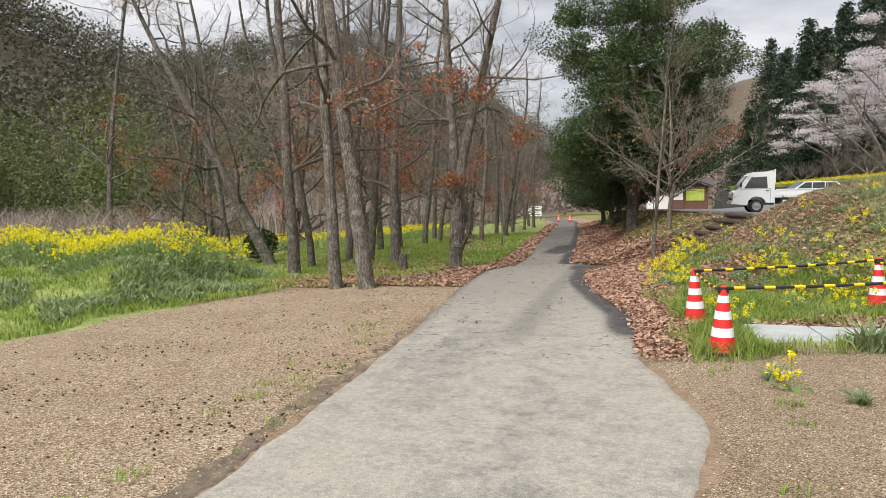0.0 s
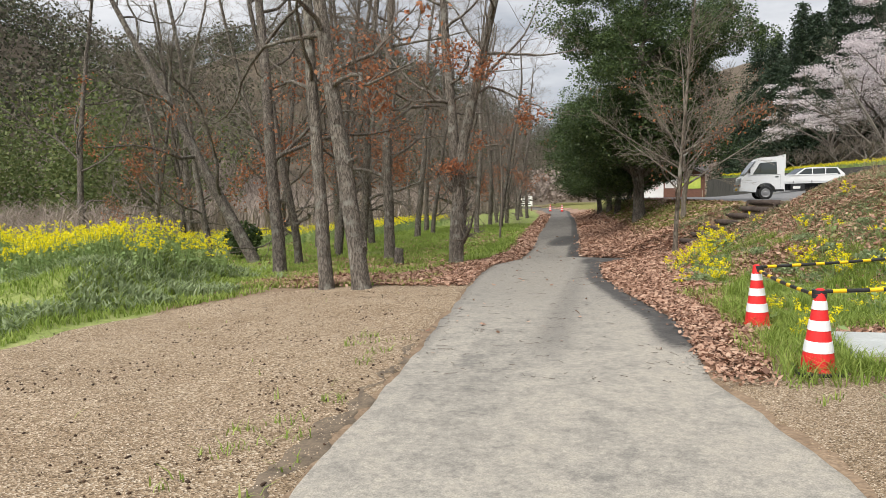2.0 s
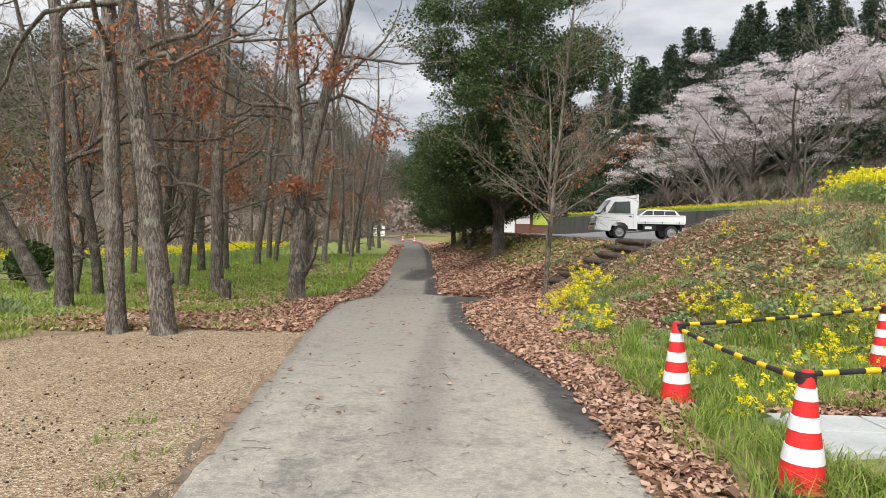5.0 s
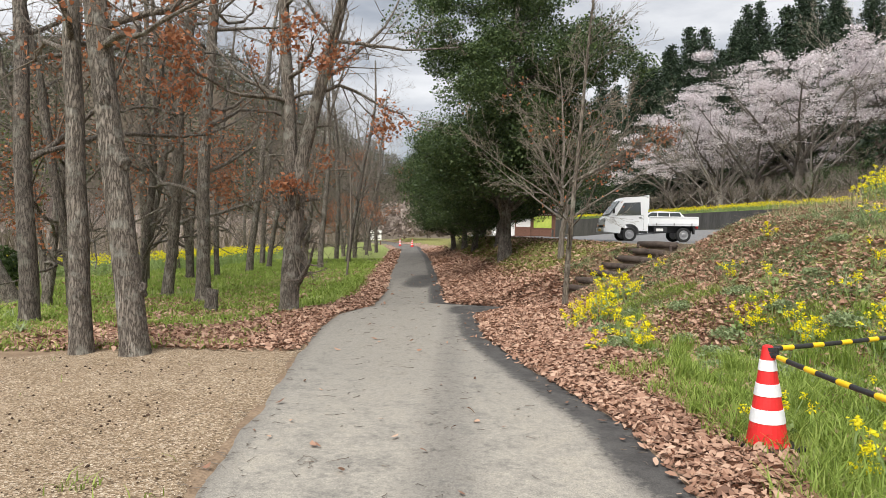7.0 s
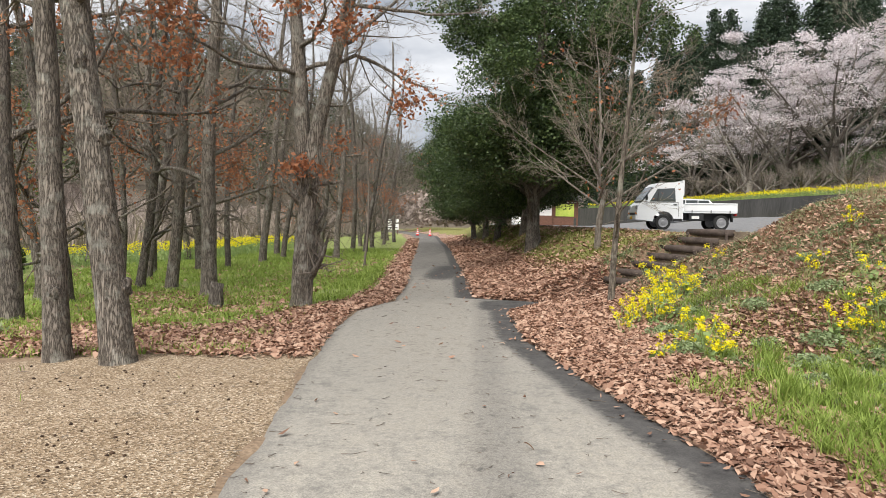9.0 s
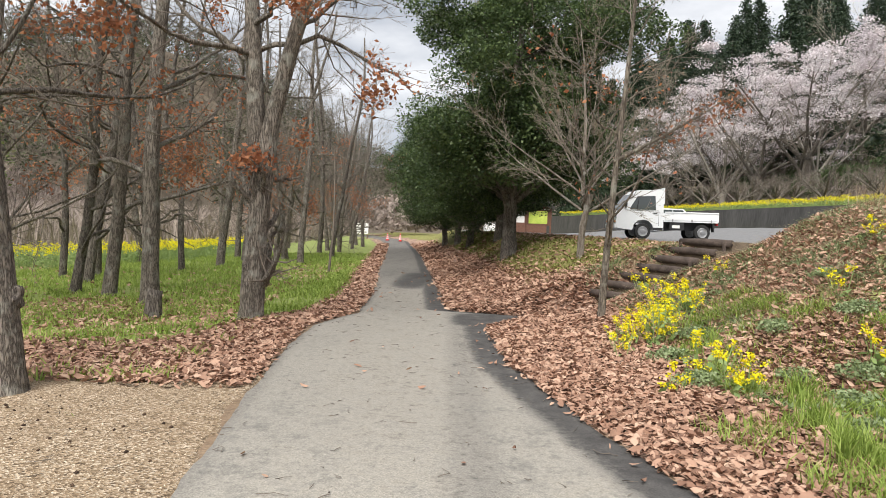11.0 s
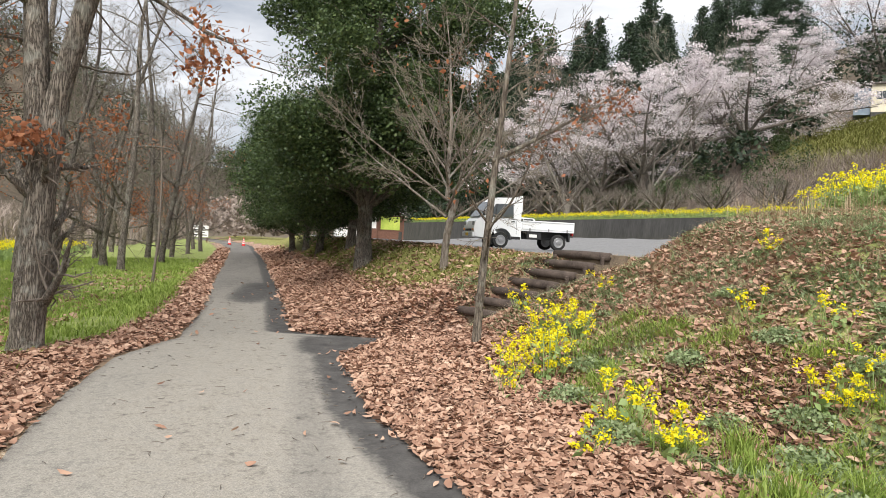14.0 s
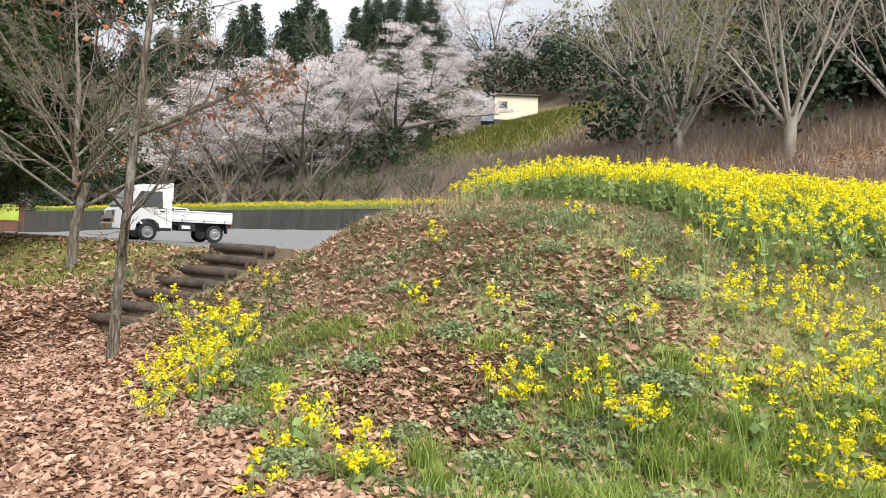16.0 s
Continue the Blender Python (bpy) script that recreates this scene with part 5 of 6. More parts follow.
# ---- notice board, hut, sign, shed ----
bz = float(lot_height(4.5, 42)) + 0.02
board = thing("notice_board", "roofed wooden notice board with a bright green poster", "notice board", m=pose(5.4, 57.5, bz, 0, 0, -4))
for x in (-0.85, 0.85):
    part("post", boxed(x - 0.06, x + 0.06, -0.06, 0.06, 0, 1.75, 0.01), M["brown_wood"], board)
part("panel", boxed(-0.8, 0.8, -0.03, 0.03, 0.55, 1.65, 0.008), M["brown_wood"], board)
part("poster", boxed(-0.68, 0.62, -0.045, -0.034, 0.66, 1.56, 0.002), M["poster_green"], board, "yellow-green map poster")
for s in (-1, 1):
    rf = prism([(0, 2.18), (s * 1.25, 1.72), (s * 1.25, 1.78), (0, 2.25)], -0.55, 0.55)
    part("roof_slope", rf, M["roof"], board)
part("gable", prism([(-0.9, 1.7), (0.9, 1.7), (0, 2.16)], -0.05, 0.05), M["brown_wood"], board)

hut = thing("rest_hut", "low white-walled hut with brown skirting and dark roof", "hut", m=pose(4.4, 62.0, float(lot_height(4.4, 62)) + 0.02))
part("wall", boxed(-2.4, 2.2, 0, 3, 0, 1.95, 0.02), M["white_wall"], hut)
part("skirting", boxed(-0.6, 2.22, -0.03, 0.05, 0, 0.75, 0.01), M["brown_wood"], hut)
for x in (-0.7, 0.55, 1.3, 2.15):
    part("pillar", boxed(x, x + 0.1, -0.05, 0.03, 0, 1.95, 0.008), M["brown_wood"], hut)
part("poster", boxed(-2.1, -1.1, -0.02, -0.004, 0.7, 1.7, 0.003), M["poster_pink"], hut, "faded pink poster")
for s in (-1, 1):
    rf = prism([(0, 0), (s * 2.1, -0.7), (s * 2.1, -0.6), (0, 0.1)], -2.8, 2.6)
    bmesh.ops.rotate(rf, verts=rf.verts, cent=(0, 0, 0), matrix=Matrix.Rotation(radians(90), 3, "Z"))
    bmesh.ops.translate(rf, verts=rf.verts, vec=(0, 1.5, 2.55))
    part("roof_slope", rf, M["roof"], hut)

sign = thing("sign_board", "white information board on two posts beside the lane", "sign", m=pose(-9.6, 79.0, ground_z(-9.6, 79)))
for x in (-0.65, 0.65):
    part("post", boxed(x - 0.04, x + 0.04, -0.04, 0.04, -0.1, 1.62, 0.006), M["brown_wood"], sign)
part("panel", boxed(-0.75, 0.75, -0.075, -0.045, 0.5, 1.6, 0.006), M["white_wall"], sign)
for i in range(4):
    part("text_bar", boxed(-0.62, 0.62 - 0.18 * (i % 2), -0.082, -0.076, 0.66 + 0.24 * i, 0.75 + 0.24 * i), M["black"], sign, "dark unreadable line")
sx, sy = 41.8, 53.2
shed = thing("hill_shed", "cream sheet-clad shed with a small window high on the slope", "shed", m=pose(sx, sy, ground_z(sx, sy) - 0.1, 0, 0, -42) @ Matrix.Scale(0.74, 4))
part("wall", boxed(-2.4, 2.6, 0, 3, 0.2, 3.0, 0.02), M["cream_wall"], shed)
part("lean_to", boxed(-3.9, -2.42, 0.3, 3, 0, 2.7, 0.02), M["blue_sheet"], shed, "blue-grey sheet lean-to")
part("roof", boxed(-2.7, 2.9, -0.3, 3.3, 3.0, 3.18, 0.02), M["roof"], shed)
win = part("window", boxed(-1.95, -0.95, -0.02, 0.05, 1.5, 2.3, 0.005), M["glass"], shed, "small dark sliding window")
part("window_frame", boxed(-1.47, -1.43, -0.045, -0.021, 1.5, 2.3, 0.004), M["steel"], win)
part("base", boxed(-2.4, 2.6, 0.02, 3, -1.2, 0.2, 0.01), M["wall"], shed)

# terrace behind the wall
ty = np.arange(31.0, 90.0, 0.7)
tx = 18.5 - (ty - 30) * 0.1364
cols = np.array([0.2, 1.0, 2.0, 3.2, 5.0, 7.0, 9.0])
TX = tx[:, None] + cols
TY = np.repeat(ty[:, None], len(cols), 1)
TZ = 3.13 + 0.03 * np.sin(TX * 3 + TY) + 0.0 * TX
i = np.arange(TX.size).reshape(TX.shape)
terrace = tagged(new("terrace", mesh_of("terrace", np.stack((TX, TY, TZ), -1), np.stack((i[:-1, :-1], i[:-1, 1:], i[1:, 1:], i[1:, :-1]), -1).reshape(-1, 4), M["ground"], True)), "grassy orchard terrace above the retaining wall", "terrace", kind="structure")
terrace.data.attributes.new("mossy", "FLOAT", "POINT").data.foreach_set("value", np.ones(TX.size, dtype=np.float32) * 0.6)

# ---- rape flowers ----
def rape_mesh(rng, at, tall, detail, petals=9, petal=0.04):
    """Stems, leaves and flower heads for plants rooted at the points: two meshes' worth of arrays."""
    green, yellow = [], []
    stem_v, heads = [], []
    for p in at:
        h = tall * rng.uniform(0.8, 1.12)
        for _ in range(detail):
            lean = rng.standard_normal(2) * 0.16
            top = p + np.array([lean[0] * h, lean[1] * h, h * rng.uniform(0.72, 1.0)])
            heads.append(top)
            d = rng.uniform(0, math.pi)
            s = np.array([math.cos(d), math.sin(d), 0]) * 0.006
            stem_v.append(np.stack((p - s, p + s, top + s * 0.6, top - s * 0.6)))
    stem_v = np.concatenate(stem_v)
    k = np.arange(len(stem_v) // 4)[:, None] * 4
    stems = (stem_v, np.concatenate((k + np.array([[0, 1, 2]]), k + np.array([[0, 2, 3]]))))
    n = len(at) * detail * 3
    lp = np.repeat(at, detail * 3, 0) + rng.standard_normal((n, 3)) * np.array([0.07, 0.07, 0.02]) + np.stack((np.zeros(n), np.zeros(n), tall * rng.uniform(0.05, 0.6, n)), 1)
    green = joined(stems, leaves(rng, lp, 0.085, 0.4))
    heads = np.array(heads)
    m = petals
    fp = np.repeat(heads, m, 0) + rng.standard_normal((len(heads) * m, 3)) * np.array([0.018, 0.018, 0.02])
    yellow = leaves(rng, fp, petal, 0.4)
    return green, yellow


def rape_plant(seed, tall, heads):
    rng = np.random.default_rng(seed)
    ob = thing("rape_plant", "flowering rape plant with bright yellow heads", "rape plant", "flowering rape on the bank")
    roots = rng.standard_normal((2, 3)) * np.array([0.05, 0.05, 0])
    g, yl = rape_mesh(rng, roots, tall, heads, 16, 0.03)
    part("stem", mesh_of("stem", *g, M["rape_green"]), M["rape_green"], ob)
    tagged(part("flower_head", mesh_of("flower_head", *yl, M["rape_yellow"]), M["rape_yellow"], ob), kind="stuff")
    return ob


rng = np.random.default_rng(101)
models = [rape_plant(102, 0.55, 5), rape_plant(103, 0.7, 4), rape_plant(104, 0.45, 4)]
GROUPS = ((1.5, 16.95, 0.28, 15), (1.1, 16.35, 0.18, 5), (2.1, 17.6, 0.3, 3), (1.02, 14.6, 0.16, 3), (1.3, 14.2, 0.16, 2), (2.6, 14.25, 0.12, 4), (2.85, 13.55, 0.17, 4), (3.3, 15.2, 0.4, 2), (3.9, 12.75, 0.3, 11), (4.7, 13.1, 0.4, 13), (5.5, 13.6, 0.5, 13), (4.2, 14.3, 0.4, 3), (1.5, 10.1, 0.15, 3), (1.6, 11.2, 0.2, 2), (1.75, 7.4, 0.05, 1), (3.0, 11.3, 0.4, 2), (3.8, 11.4, 0.5, 3), (4.9, 11.8, 0.6, 5), (4.2, 16.2, 0.5, 2))
spots = []
for cx, cy, s, n in GROUPS:
    spots += [(cx + rng.normal() * s, cy + rng.normal() * s) for _ in range(n)]
scatter_copies(models, spots, rng, 0.8, 1.2)


def rape_field(name, label, xs, ys, tall, detail, seed):
    g, yl = rape_mesh(np.random.default_rng(seed), on_ground(xs, ys), tall, detail)
    ob = thing(name, label, "flower field", kind="stuff")
    part("greenery", mesh_of("greenery", *g, M["rape_green"]), M["rape_green"], ob)
    part("blossom", mesh_of("blossom", *yl, M["rape_yellow"]), M["rape_yellow"], ob)


r = np.random.default_rng(110)
x, y = r.uniform(4.8, 22, 7600), r.uniform(11.5, 24, 7600)
keep = (x > 5.9 + 0.9 * np.sin(y * 1.3) * 0.4 + np.clip(16 - y, 0, 9) * -0.05) & (height(x, y) > 1.3) & ((y < 20.5) | (x > 9)) & (x - 0.3 * (y - 12) > 4.65)
rape_field("rape_field", "dense field of yellow rape flowers on the rise", x[keep], y[keep], 0.6, 4, 111)
x, y = r.uniform(-17, -8.2, 1500), r.uniform(11.3, 16.8, 1500)
keep = (y < 17 + 0.25 * (x + 8)) & (r.random(1500) < ease(-8.0, -9.6, x)) & (y > 12.4 + 0.35 * np.sin(x * 2))
rape_field("rape_bank", "tall yellow rape flowering on the green bank beside the gravel", x[keep], y[keep], 0.72, 3, 112)
y = r.uniform(26, 48, 1100)
x = -12.2 - 0.35 * np.clip(34 - y, 0, 9) * 1.4 + r.normal(0, 0.9, 1100)
rape_field("rape_strip", "distant yellow strip of rape behind the oaks", x, y, 0.7, 3, 113)
y = r.uniform(32, 86, 2600)
x = 18.5 - (y - 30) * 0.1364 + r.uniform(0.6, 3.4, 2600)
g, yl = rape_mesh(r, np.stack((x, y, np.full(2600, 3.12)), 1), 0.55, 3)
ob = thing("orchard_flowers", "yellow rape in rows under the plum trees", "flower field", kind="stuff")
part("greenery", mesh_of("greenery", *g, M["rape_green"]), M["rape_green"], ob)
part("blossom", mesh_of("blossom", *yl, M["rape_yellow"]), M["rape_yellow"], ob)

# ---- ground cover ----
def sample(rng, n, x0, x1, y0, y1, weight):
    x, y = rng.uniform(x0, x1, n), rng.uniform(y0, y1, n)
    k = rng.random(n) < weight(x, y)
    return x[k], y[k]


r = np.random.default_rng(120)
fallen = []
for n, box_, sz in ((130000, (-0.8, 4.5, 8.3, 21), 0.062), (60000, (-8, -2.3, 14.0, 21), 0.07), (50000, (-2.6, 5, 20, 34), 0.085), (20000, (-6.5, -2.4, 20, 40), 0.09), (26000, (1.6, 9, 11, 21), 0.062), (16000, (-6, 3, 34, 62), 0.16), (9000, (-14, -4, 17, 30), 0.1)):
    x, y = sample(r, n, *box_, leafiness)
    fallen.append(curled(r, on_ground(x, y, 0.015) + r.uniform(0, 0.03, (len(x), 1)) * np.array([[0, 0, 1]]), sz * 1.08))
x, y = sample(r, 900, -2.4, 0.8, 9, 30, lambda a, b: 0.1 + 0.9 * (np.minimum(a - road_left(b), road_right(b) - a) < 0.3))
k = (x > road_left(y)) & (x < road_right(y))
fallen.append(curled(r, on_ground(x[k], y[k], 0.024), 0.06))
fv, ff = joined(*fallen)
tagged(new("fallen_leaves", mesh_of("fallen_leaves", fv, ff, M["litter_leaf"])), "thick drifts of dry brown fallen leaves along the lane", "leaf litter", kind="stuff")


r = np.random.default_rng(125)
w, y = r.uniform(3, 17, 60000), r.uniform(12, 46, 60000)
x = 18.5 + (w - (y - 30) * 0.135) / 0.99
sv, sf = leaves(r, on_ground(x, y, 0.03), 0.13, 0.6, 0.3)
tagged(new("slope_litter", mesh_of("slope_litter", sv, sf, M["litter_leaf"])), "pale dead leaves under the bare trees on the slope", "leaf litter", kind="stuff")
w, y = r.uniform(5, 18, 14000), r.uniform(12, 46, 14000)
x = 18.5 + (w - (y - 30) * 0.135) / 0.99
tuft_field("slope_stalks", "thin dead stalks under the bare trees", "brush", M["dry_grass"], on_ground(x, y), 0.7, 0.012, 1.3, 126)
x, y = 38 + r.normal(0, 3.4, 16000), 49.5 + r.normal(0, 3.4, 16000)
tuft_field("slope_turf", "rough green turf below the shed", "grass", M["moss_grass"], on_ground(x, y), 0.25, 0.03, 0.9, 127)


def clumpy(x, y, s=1.6, q=0.0):
    return (np.sin(x * s + 2 * np.sin(y * s * 0.7)) * np.sin(y * s * 1.1 + 1.5 * np.sin(x * s * 0.6)) > q) * 1.0


def grass_patch(name, label, mat, n, area, weight, length, width, lean, seed):
    x, y = sample(np.random.default_rng(seed), n, *area, weight)
    return tuft_field(name, label, "grass", mat, on_ground(x, y), length, width, lean, seed + 1)


grass_patch("verge_grass", "lush green grass on the verge by the cones", M["grass"], 52000, (0.5, 6.0, 8.6, 13.5), lambda x, y: (x - road_right(y) > 0.55) * (height(x, y) < 0.5) * (0.15 + 0.85 * clumpy(x, y, 3.1, 0.0)) * np.interp(y, [8, 11.5, 13.5], [1, 0.9, 0.4]) * ((y > 10.4) | (y < 9.2) | (x < 1.75)) * (y > 8.4 + 0.25 * (x - 1.3)), 0.15, 0.005, 0.8, 130)
grass_patch("toe_grass", "bright grass tufts at the foot of the mound", M["grass"], 62000, (0.3, 4.6, 11.0, 17), lambda x, y: (x - road_right(y) > np.interp(y, [11, 13, 15, 17], [0.6, 1.1, 1.5, 1.9])) * (height(x, y) < 0.75) * (0.12 + 0.88 * clumpy(x, y, 4.3, 0.3)), 0.12, 0.005, 0.8, 132)
grass_patch("mound_herbs", "low grey-green herbs and grass on the leafy mound", M["herb"], 110000, (1.2, 9, 11.2, 21), lambda x, y: (height(x, y) > 0.1) * (x - road_right(y) > 1.2) * (0.16 + 0.84 * clumpy(x, y, 2.7, 0.2)), 0.07, 0.009, 1.4, 134)
grass_patch("mound_straw", "dry straw on the mound", M["dry_grass"], 50000, (1.5, 9, 13, 21), lambda x, y: (height(x, y) > 0.4) * (0.3 + 0.7 * clumpy(x, y, 1.9, 0.0)), 0.1, 0.003, 2.0, 136)
grass_patch("grove_grass", "green grass under the oaks", M["grass"], 140000, (-13, -2.9, 14.4, 42), lambda x, y: (road_left(y) - x > 0.55) * (0.35 + 0.65 * clumpy(x, y, 1.3, -0.2)) * np.maximum(1 - 0.95 * leafiness(x, y), 0.7 * clumpy(x, y, 3.3, 0.72)) * np.interp(y, [14, 24, 42], [1, 0.75, 0.5]), 0.11, 0.009, 0.9, 138)
grass_patch("bank_grass", "tall green grass and weeds on the flower bank", M["grass"], 60000, (-16, -6.4, 5, 17.5), lambda x, y: (x < gravel_left(y) - 0.05) * (0.35 + 0.65 * clumpy(x, y, 2.2, -0.3)), 0.12, 0.009, 1.0, 140)
grass_patch("bank_herbs", "dark leafy weeds on the flower bank", M["herb"], 26000, (-16, -6.9, 9.5, 17.5), lambda x, y: (x < gravel_left(y) - 0.4) * clumpy(x, y, 1.7, 0.0), 0.17, 0.02, 1.0, 142)
grass_patch("mossy_grass", "short mossy yellow-green grass on the bank below the car park", M["moss_grass"], 60000, (-1.5, 4.5, 19.8, 44), lambda x, y: (x - road_right(y) > 1.5) * (x < lot_left(y) + 0.3) * (0.3 + 0.7 * clumpy(x, y, 2.4, -0.2)) * ((y > 20.4) | (x < 1.0)), 0.07, 0.008, 1.2, 144)
grass_patch("lot_weeds", "pale weeds along the car park edge", M["dry_grass"], 7000, (3.0, 18, 20.3, 40), lambda x, y: (x < lot_left(y) + 0.25) | (wall_side(x, y) > -0.9), 0.12, 0.006, 0.9, 146)
grass_patch("rise_reeds", "dry reeds along the crest of the rise", M["dry_grass"], 2600, (4.5, 12, 17.5, 22), lambda x, y: (height(x, y) > 1.6) * 0.8, 0.36, 0.003, 0.4, 148)
grass_patch("gravel_weeds", "small green weeds rooted in the gravel edge", M["grass"], 60000, (-7.0, 1.8, 3.2, 15.4), lambda x, y: 0.9 * (clumpy(x, y, 6.1, 0.62) > 0) * (((road_left(y) - x > 0.02) & (road_left(y) - x < 0.75) & (y < 10)) | ((x > road_right(y) + 0.4) & (y < 8.5))) + 0.25 * (clumpy(x, y, 4.7, 0.985) > 0) * (x < road_left(y)), 0.075, 0.005, 1.0, 150)

grass_patch("cone_grass", "long grass tufts round the foot of the cones", M["grass"], 4200, (0.85, 2.2, 8.1, 11.6), lambda x, y: 1.0 * (np.hypot(x - 1.4, y - 8.7) < 0.42) + 0.6 * (np.hypot(x - 1.3, y - 11.0) < 0.4) + 0.5 * (np.hypot(x - 1.2, y - 9.6) < 0.5), 0.17, 0.005, 1.0, 152)

r = np.random.default_rng(154)
for x, y, n, size in ((2.75, 8.95, 90, 0.3), (3.15, 8.6, 60, 0.24), (3.3, 8.1, 50, 0.2), (1.62, 7.7, 26, 0.14), (2.1, 7.0, 30, 0.12), (2.35, 6.4, 40, 0.14)):
    weed = thing("weed", "leafy green weed rooted in the sandy soil", "weed", "weeds on the verge", m=pose(x, y, ground_z(x, y)))
    wv, wf = blades(r, r.normal(0, size * 0.22, (n, 3)) * np.array([1, 1, 0]), size, 0.016, 1.1)
    part("leaf_rosette", mesh_of("leaf_rosette", wv, wf, M["herb"]), M["herb"], weed)

def clump(name, label, category, group, seed, tufts):
    """Low cushions of leaves and upright blades, one model for the copies."""
    r = np.random.default_rng(seed)
    ob = thing(name, label, category, group)
    for kind, n, size, wide in tufts:
        if kind == "cushion":
            d = r.standard_normal((n, 3))
            d /= np.linalg.norm(d, axis=1, keepdims=True)
            d[:, 2] = np.abs(d[:, 2]) * 0.55
            v, f = leaves(r, d * wide * r.uniform(0.45, 1, (n, 1)) + np.array([0, 0, 0.02]), size, 0.35)
            tagged(part("leaf_cushion", mesh_of("leaf_cushion", v, f, M["herb"]), M["herb"], ob), kind="stuff")
        else:
            v, f = blades(r, r.normal(0, wide, (n, 3)) * np.array([1, 1, 0]), size, 0.0045, 0.45)
            tagged(part("blade_tuft", mesh_of("blade_tuft", v, f, M["grass"]), M["grass"], ob), kind="stuff")
    return ob


rng = np.random.default_rng(157)
herbs = [clump("mugwort_clump", "low grey-green mugwort cushion among fallen leaves", "herb", "mugwort on the mound", 158, [("cushion", 620, 0.036, 0.24)]), clump("mugwort_clump", "low grey-green mugwort cushion among fallen leaves", "herb", "mugwort on the mound", 159, [("cushion", 440, 0.034, 0.18)])]
spots = [(1.2, 15.7), (1.35, 15.0), (1.1, 14.6), (1.95, 14.6), (2.35, 14.3), (2.6, 13.8), (2.05, 13.9), (3.0, 14.4), (3.3, 13.6), (1.65, 16.3), (2.8, 15.2), (3.6, 14.9), (1.8, 13.3), (2.3, 12.9), (4.2, 15.4), (3.1, 16.3), (4.4, 14.2), (2.9, 12.7), (2.2, 15.5)]
scatter_copies(herbs, spots, rng, 0.7, 1.25, sink=0.02)
tuft = clump("grass_tuft", "upright bright green grass tuft at the foot of the mound", "grass tuft", "grass tufts on the verge", 161, [("blades", 130, 0.26, 0.06)])
spots = [(1.35, 14.3), (1.6, 13.9), (1.5, 13.4), (2.0, 13.4), (1.85, 12.9), (1.3, 12.7), (2.4, 13.2), (1.6, 12.3), (1.2, 12.0), (2.2, 12.3), (2.7, 13.2), (1.75, 14.15), (1.05, 11.6), (1.9, 11.6), (3.0, 13.0), (1.45, 12.95), (3.4, 13.1)]
scatter_copies([tuft], spots, rng, 0.6, 1.15, sink=0.02)

# stones, burrs and twigs
def pebbles(rng, at, size):
    n = len(at)
    o = np.array([[1, 0, 0], [0, 1, 0], [-1, 0, 0], [0, -1, 0], [0, 0, 0.7], [0, 0, -0.7]], float)
    s = (size * rng.uniform(0.4, 1.4, (n, 1, 1))) * rng.uniform(0.6, 1.3, (n, 1, 3))
    a = rng.uniform(0, 6.28, n)
    rot = np.zeros((n, 3, 3))
    rot[:, 0, 0], rot[:, 0, 1], rot[:, 1, 0], rot[:, 1, 1], rot[:, 2, 2] = np.cos(a), -np.sin(a), np.sin(a), np.cos(a), 1
    v = at[:, None, :] + np.einsum("nij,nkj->nki", rot, o[None] * s)
    b = np.arange(n)[:, None] * 6
    f = np.concatenate([b + np.array([t]) for t in ((0, 1, 4), (1, 2, 4), (2, 3, 4), (3, 0, 4), (1, 0, 5), (2, 1, 5), (3, 2, 5), (0, 3, 5))])
    return v.reshape(-1, 3), f


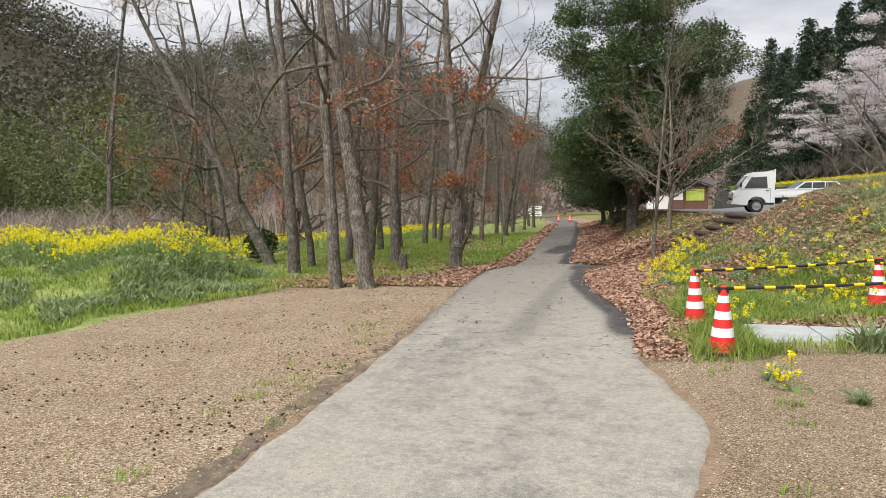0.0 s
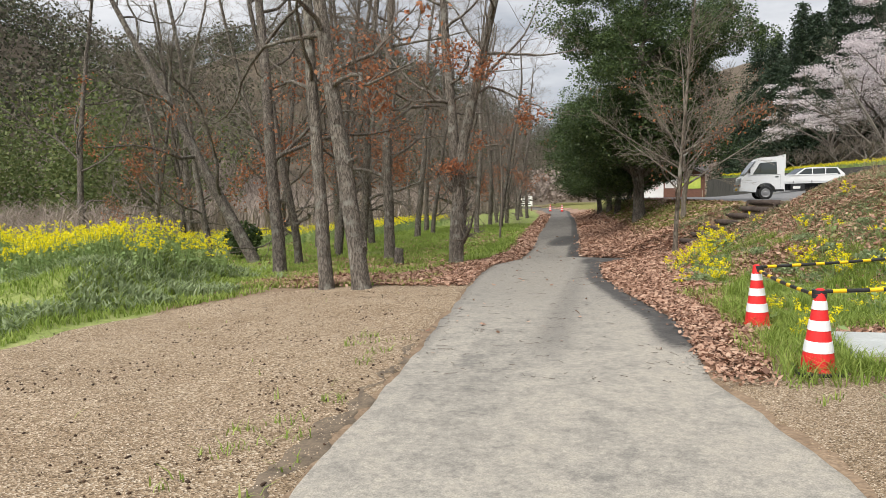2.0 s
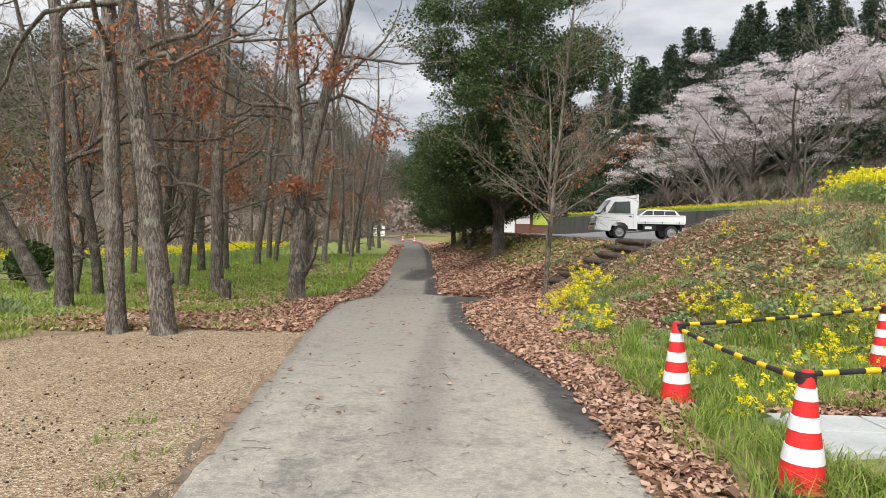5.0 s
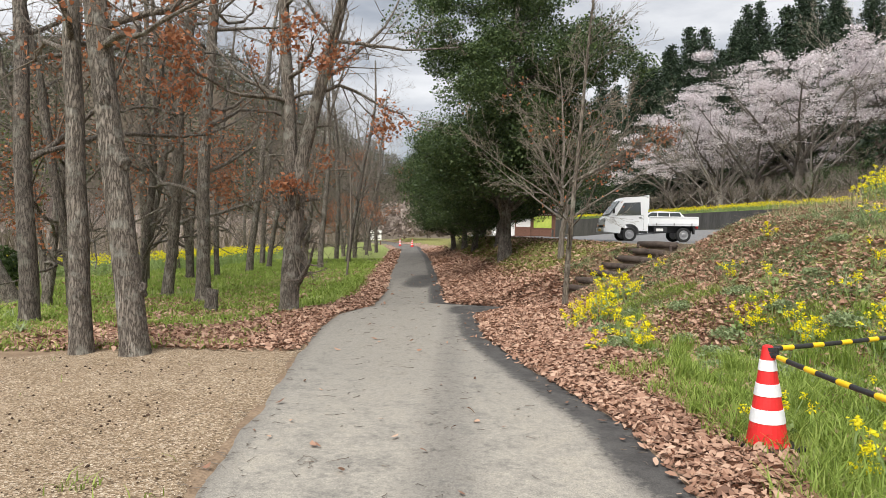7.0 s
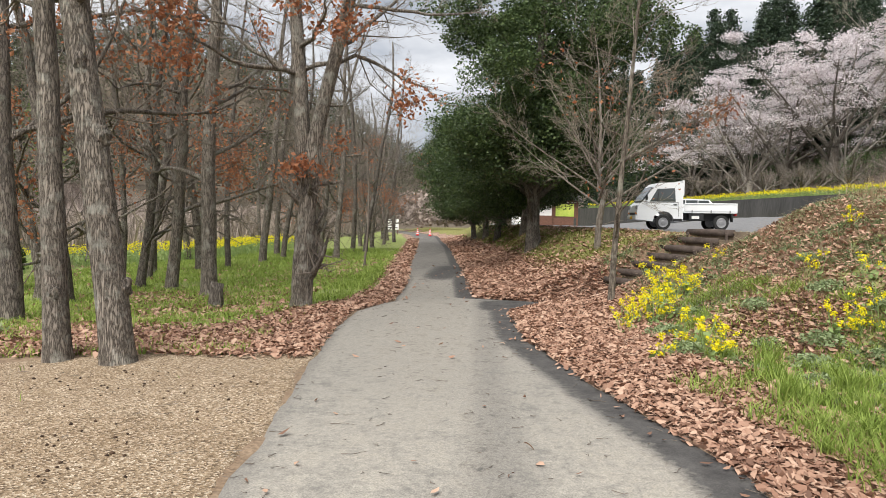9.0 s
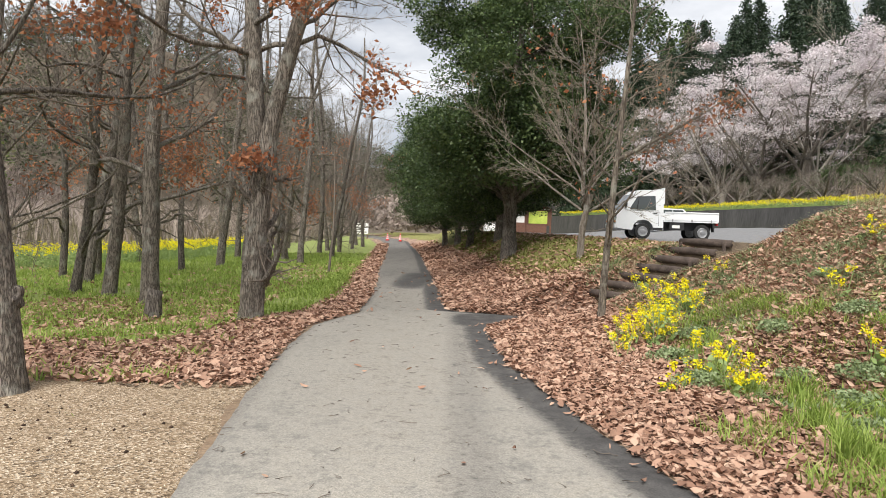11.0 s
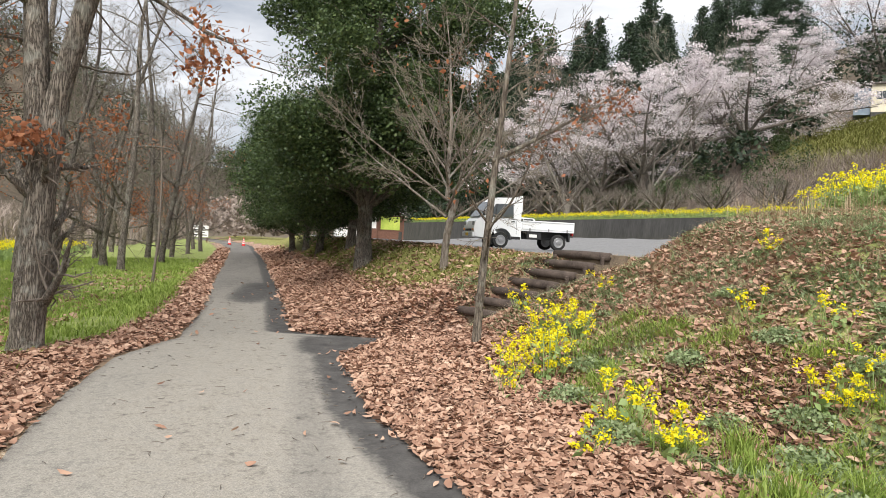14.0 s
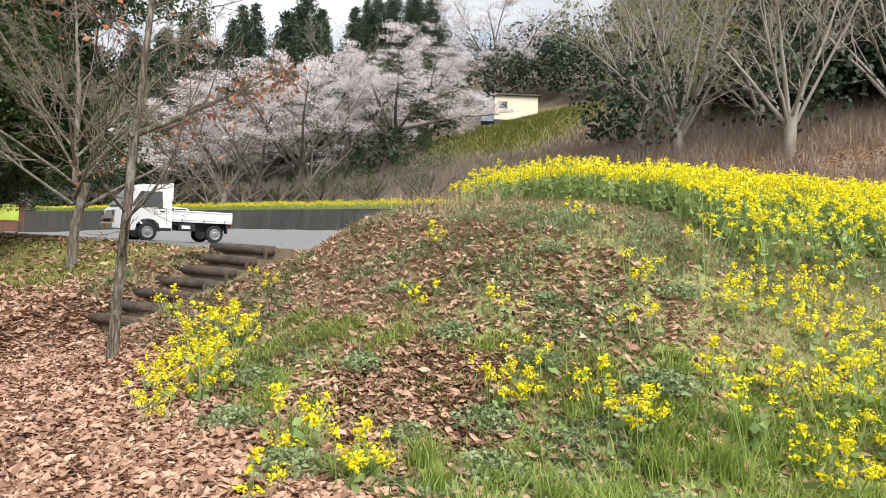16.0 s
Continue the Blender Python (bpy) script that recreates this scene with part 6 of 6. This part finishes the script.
M["stone"] = foliage("gravel_stone", ((0.1, (0.24, 0.17, 0.11)), (0.5, (0.42, 0.32, 0.22)), (0.9, (0.66, 0.57, 0.46))), 0, 0.9)
M["burr"] = foliage("dark_burr", ((0.1, (0.025, 0.016, 0.012)), (0.9, (0.09, 0.055, 0.035))), 0, 0.9)
r = np.random.default_rng(160)
in_yard = lambda x, y: ((x > gravel_left(y) + 0.1) & (x < road_left(y))) * np.interp(y, [3, 8, 15], [1.0, 0.8, 0.4])
x, y = sample(r, 60000, -8, -1.9, 3.0, 15.5, in_yard)
tagged(new("gravel_stones", mesh_of("gravel_stones", *pebbles(r, on_ground(x, y, 0.005), 0.008), M["stone"])), "loose angular tan gravel stones", "gravel", kind="stuff")
x, y = sample(r, 3600, -8, -1.9, 3.5, 15, lambda a, b: in_yard(a, b) * (0.15 + 0.85 * clumpy(a, b, 1.4, 0.1)))
tagged(new("fallen_burrs", mesh_of("fallen_burrs", *pebbles(r, on_ground(x, y, 0.012), 0.013), M["burr"])), "dark fallen acorns and burrs scattered on the gravel", "acorns", kind="stuff")
x, y = sample(r, 16000, 0.7, 5.5, 4.0, 8.9, lambda a, b: (a > road_right(b)) * 1.0)
tagged(new("verge_stones", mesh_of("verge_stones", *pebbles(r, on_ground(x, y, 0.005), 0.007), M["stone"])), "small loose stones on bare soil", "gravel", kind="stuff")
tw = Tubes()
for i in range(520):
    y = 8.3 + 16 * r.random() ** 1.4 if i < 430 else r.uniform(5, 14)
    k = r.random()
    x = road_left(y) + (road_right(y) - road_left(y)) * (k if i < 200 else (0.3 * k * k if i % 2 else 1 - 0.2 * k * k)) if i < 430 else r.uniform(gravel_left(y) + 0.2, road_left(y))
    a, L = r.uniform(0, 6.28), 0.025 + 0.11 * r.random() ** 2
    p = np.array([x, y, 0.022 + max(ground_z(x, y), -0.3)])
    d = np.array([math.cos(a), math.sin(a), 0]) * L / 3
    q = np.array([p, p + d, p + 2 * d + r.normal(0, 0.015, 3) * np.array([1, 1, 0.2]), p + 3 * d + r.normal(0, 0.03, 3) * np.array([1, 1, 0.1])])
    q[:, 2] = np.maximum(q[:, 2], p[2])
    tw.add(q, [0.0026, 0.0024, 0.002, 0.0012], 4)
tagged(new("fallen_twigs", tw.mesh("fallen_twigs", M["twig"])), "thin fallen twigs littering the lane", "twigs", kind="stuff")
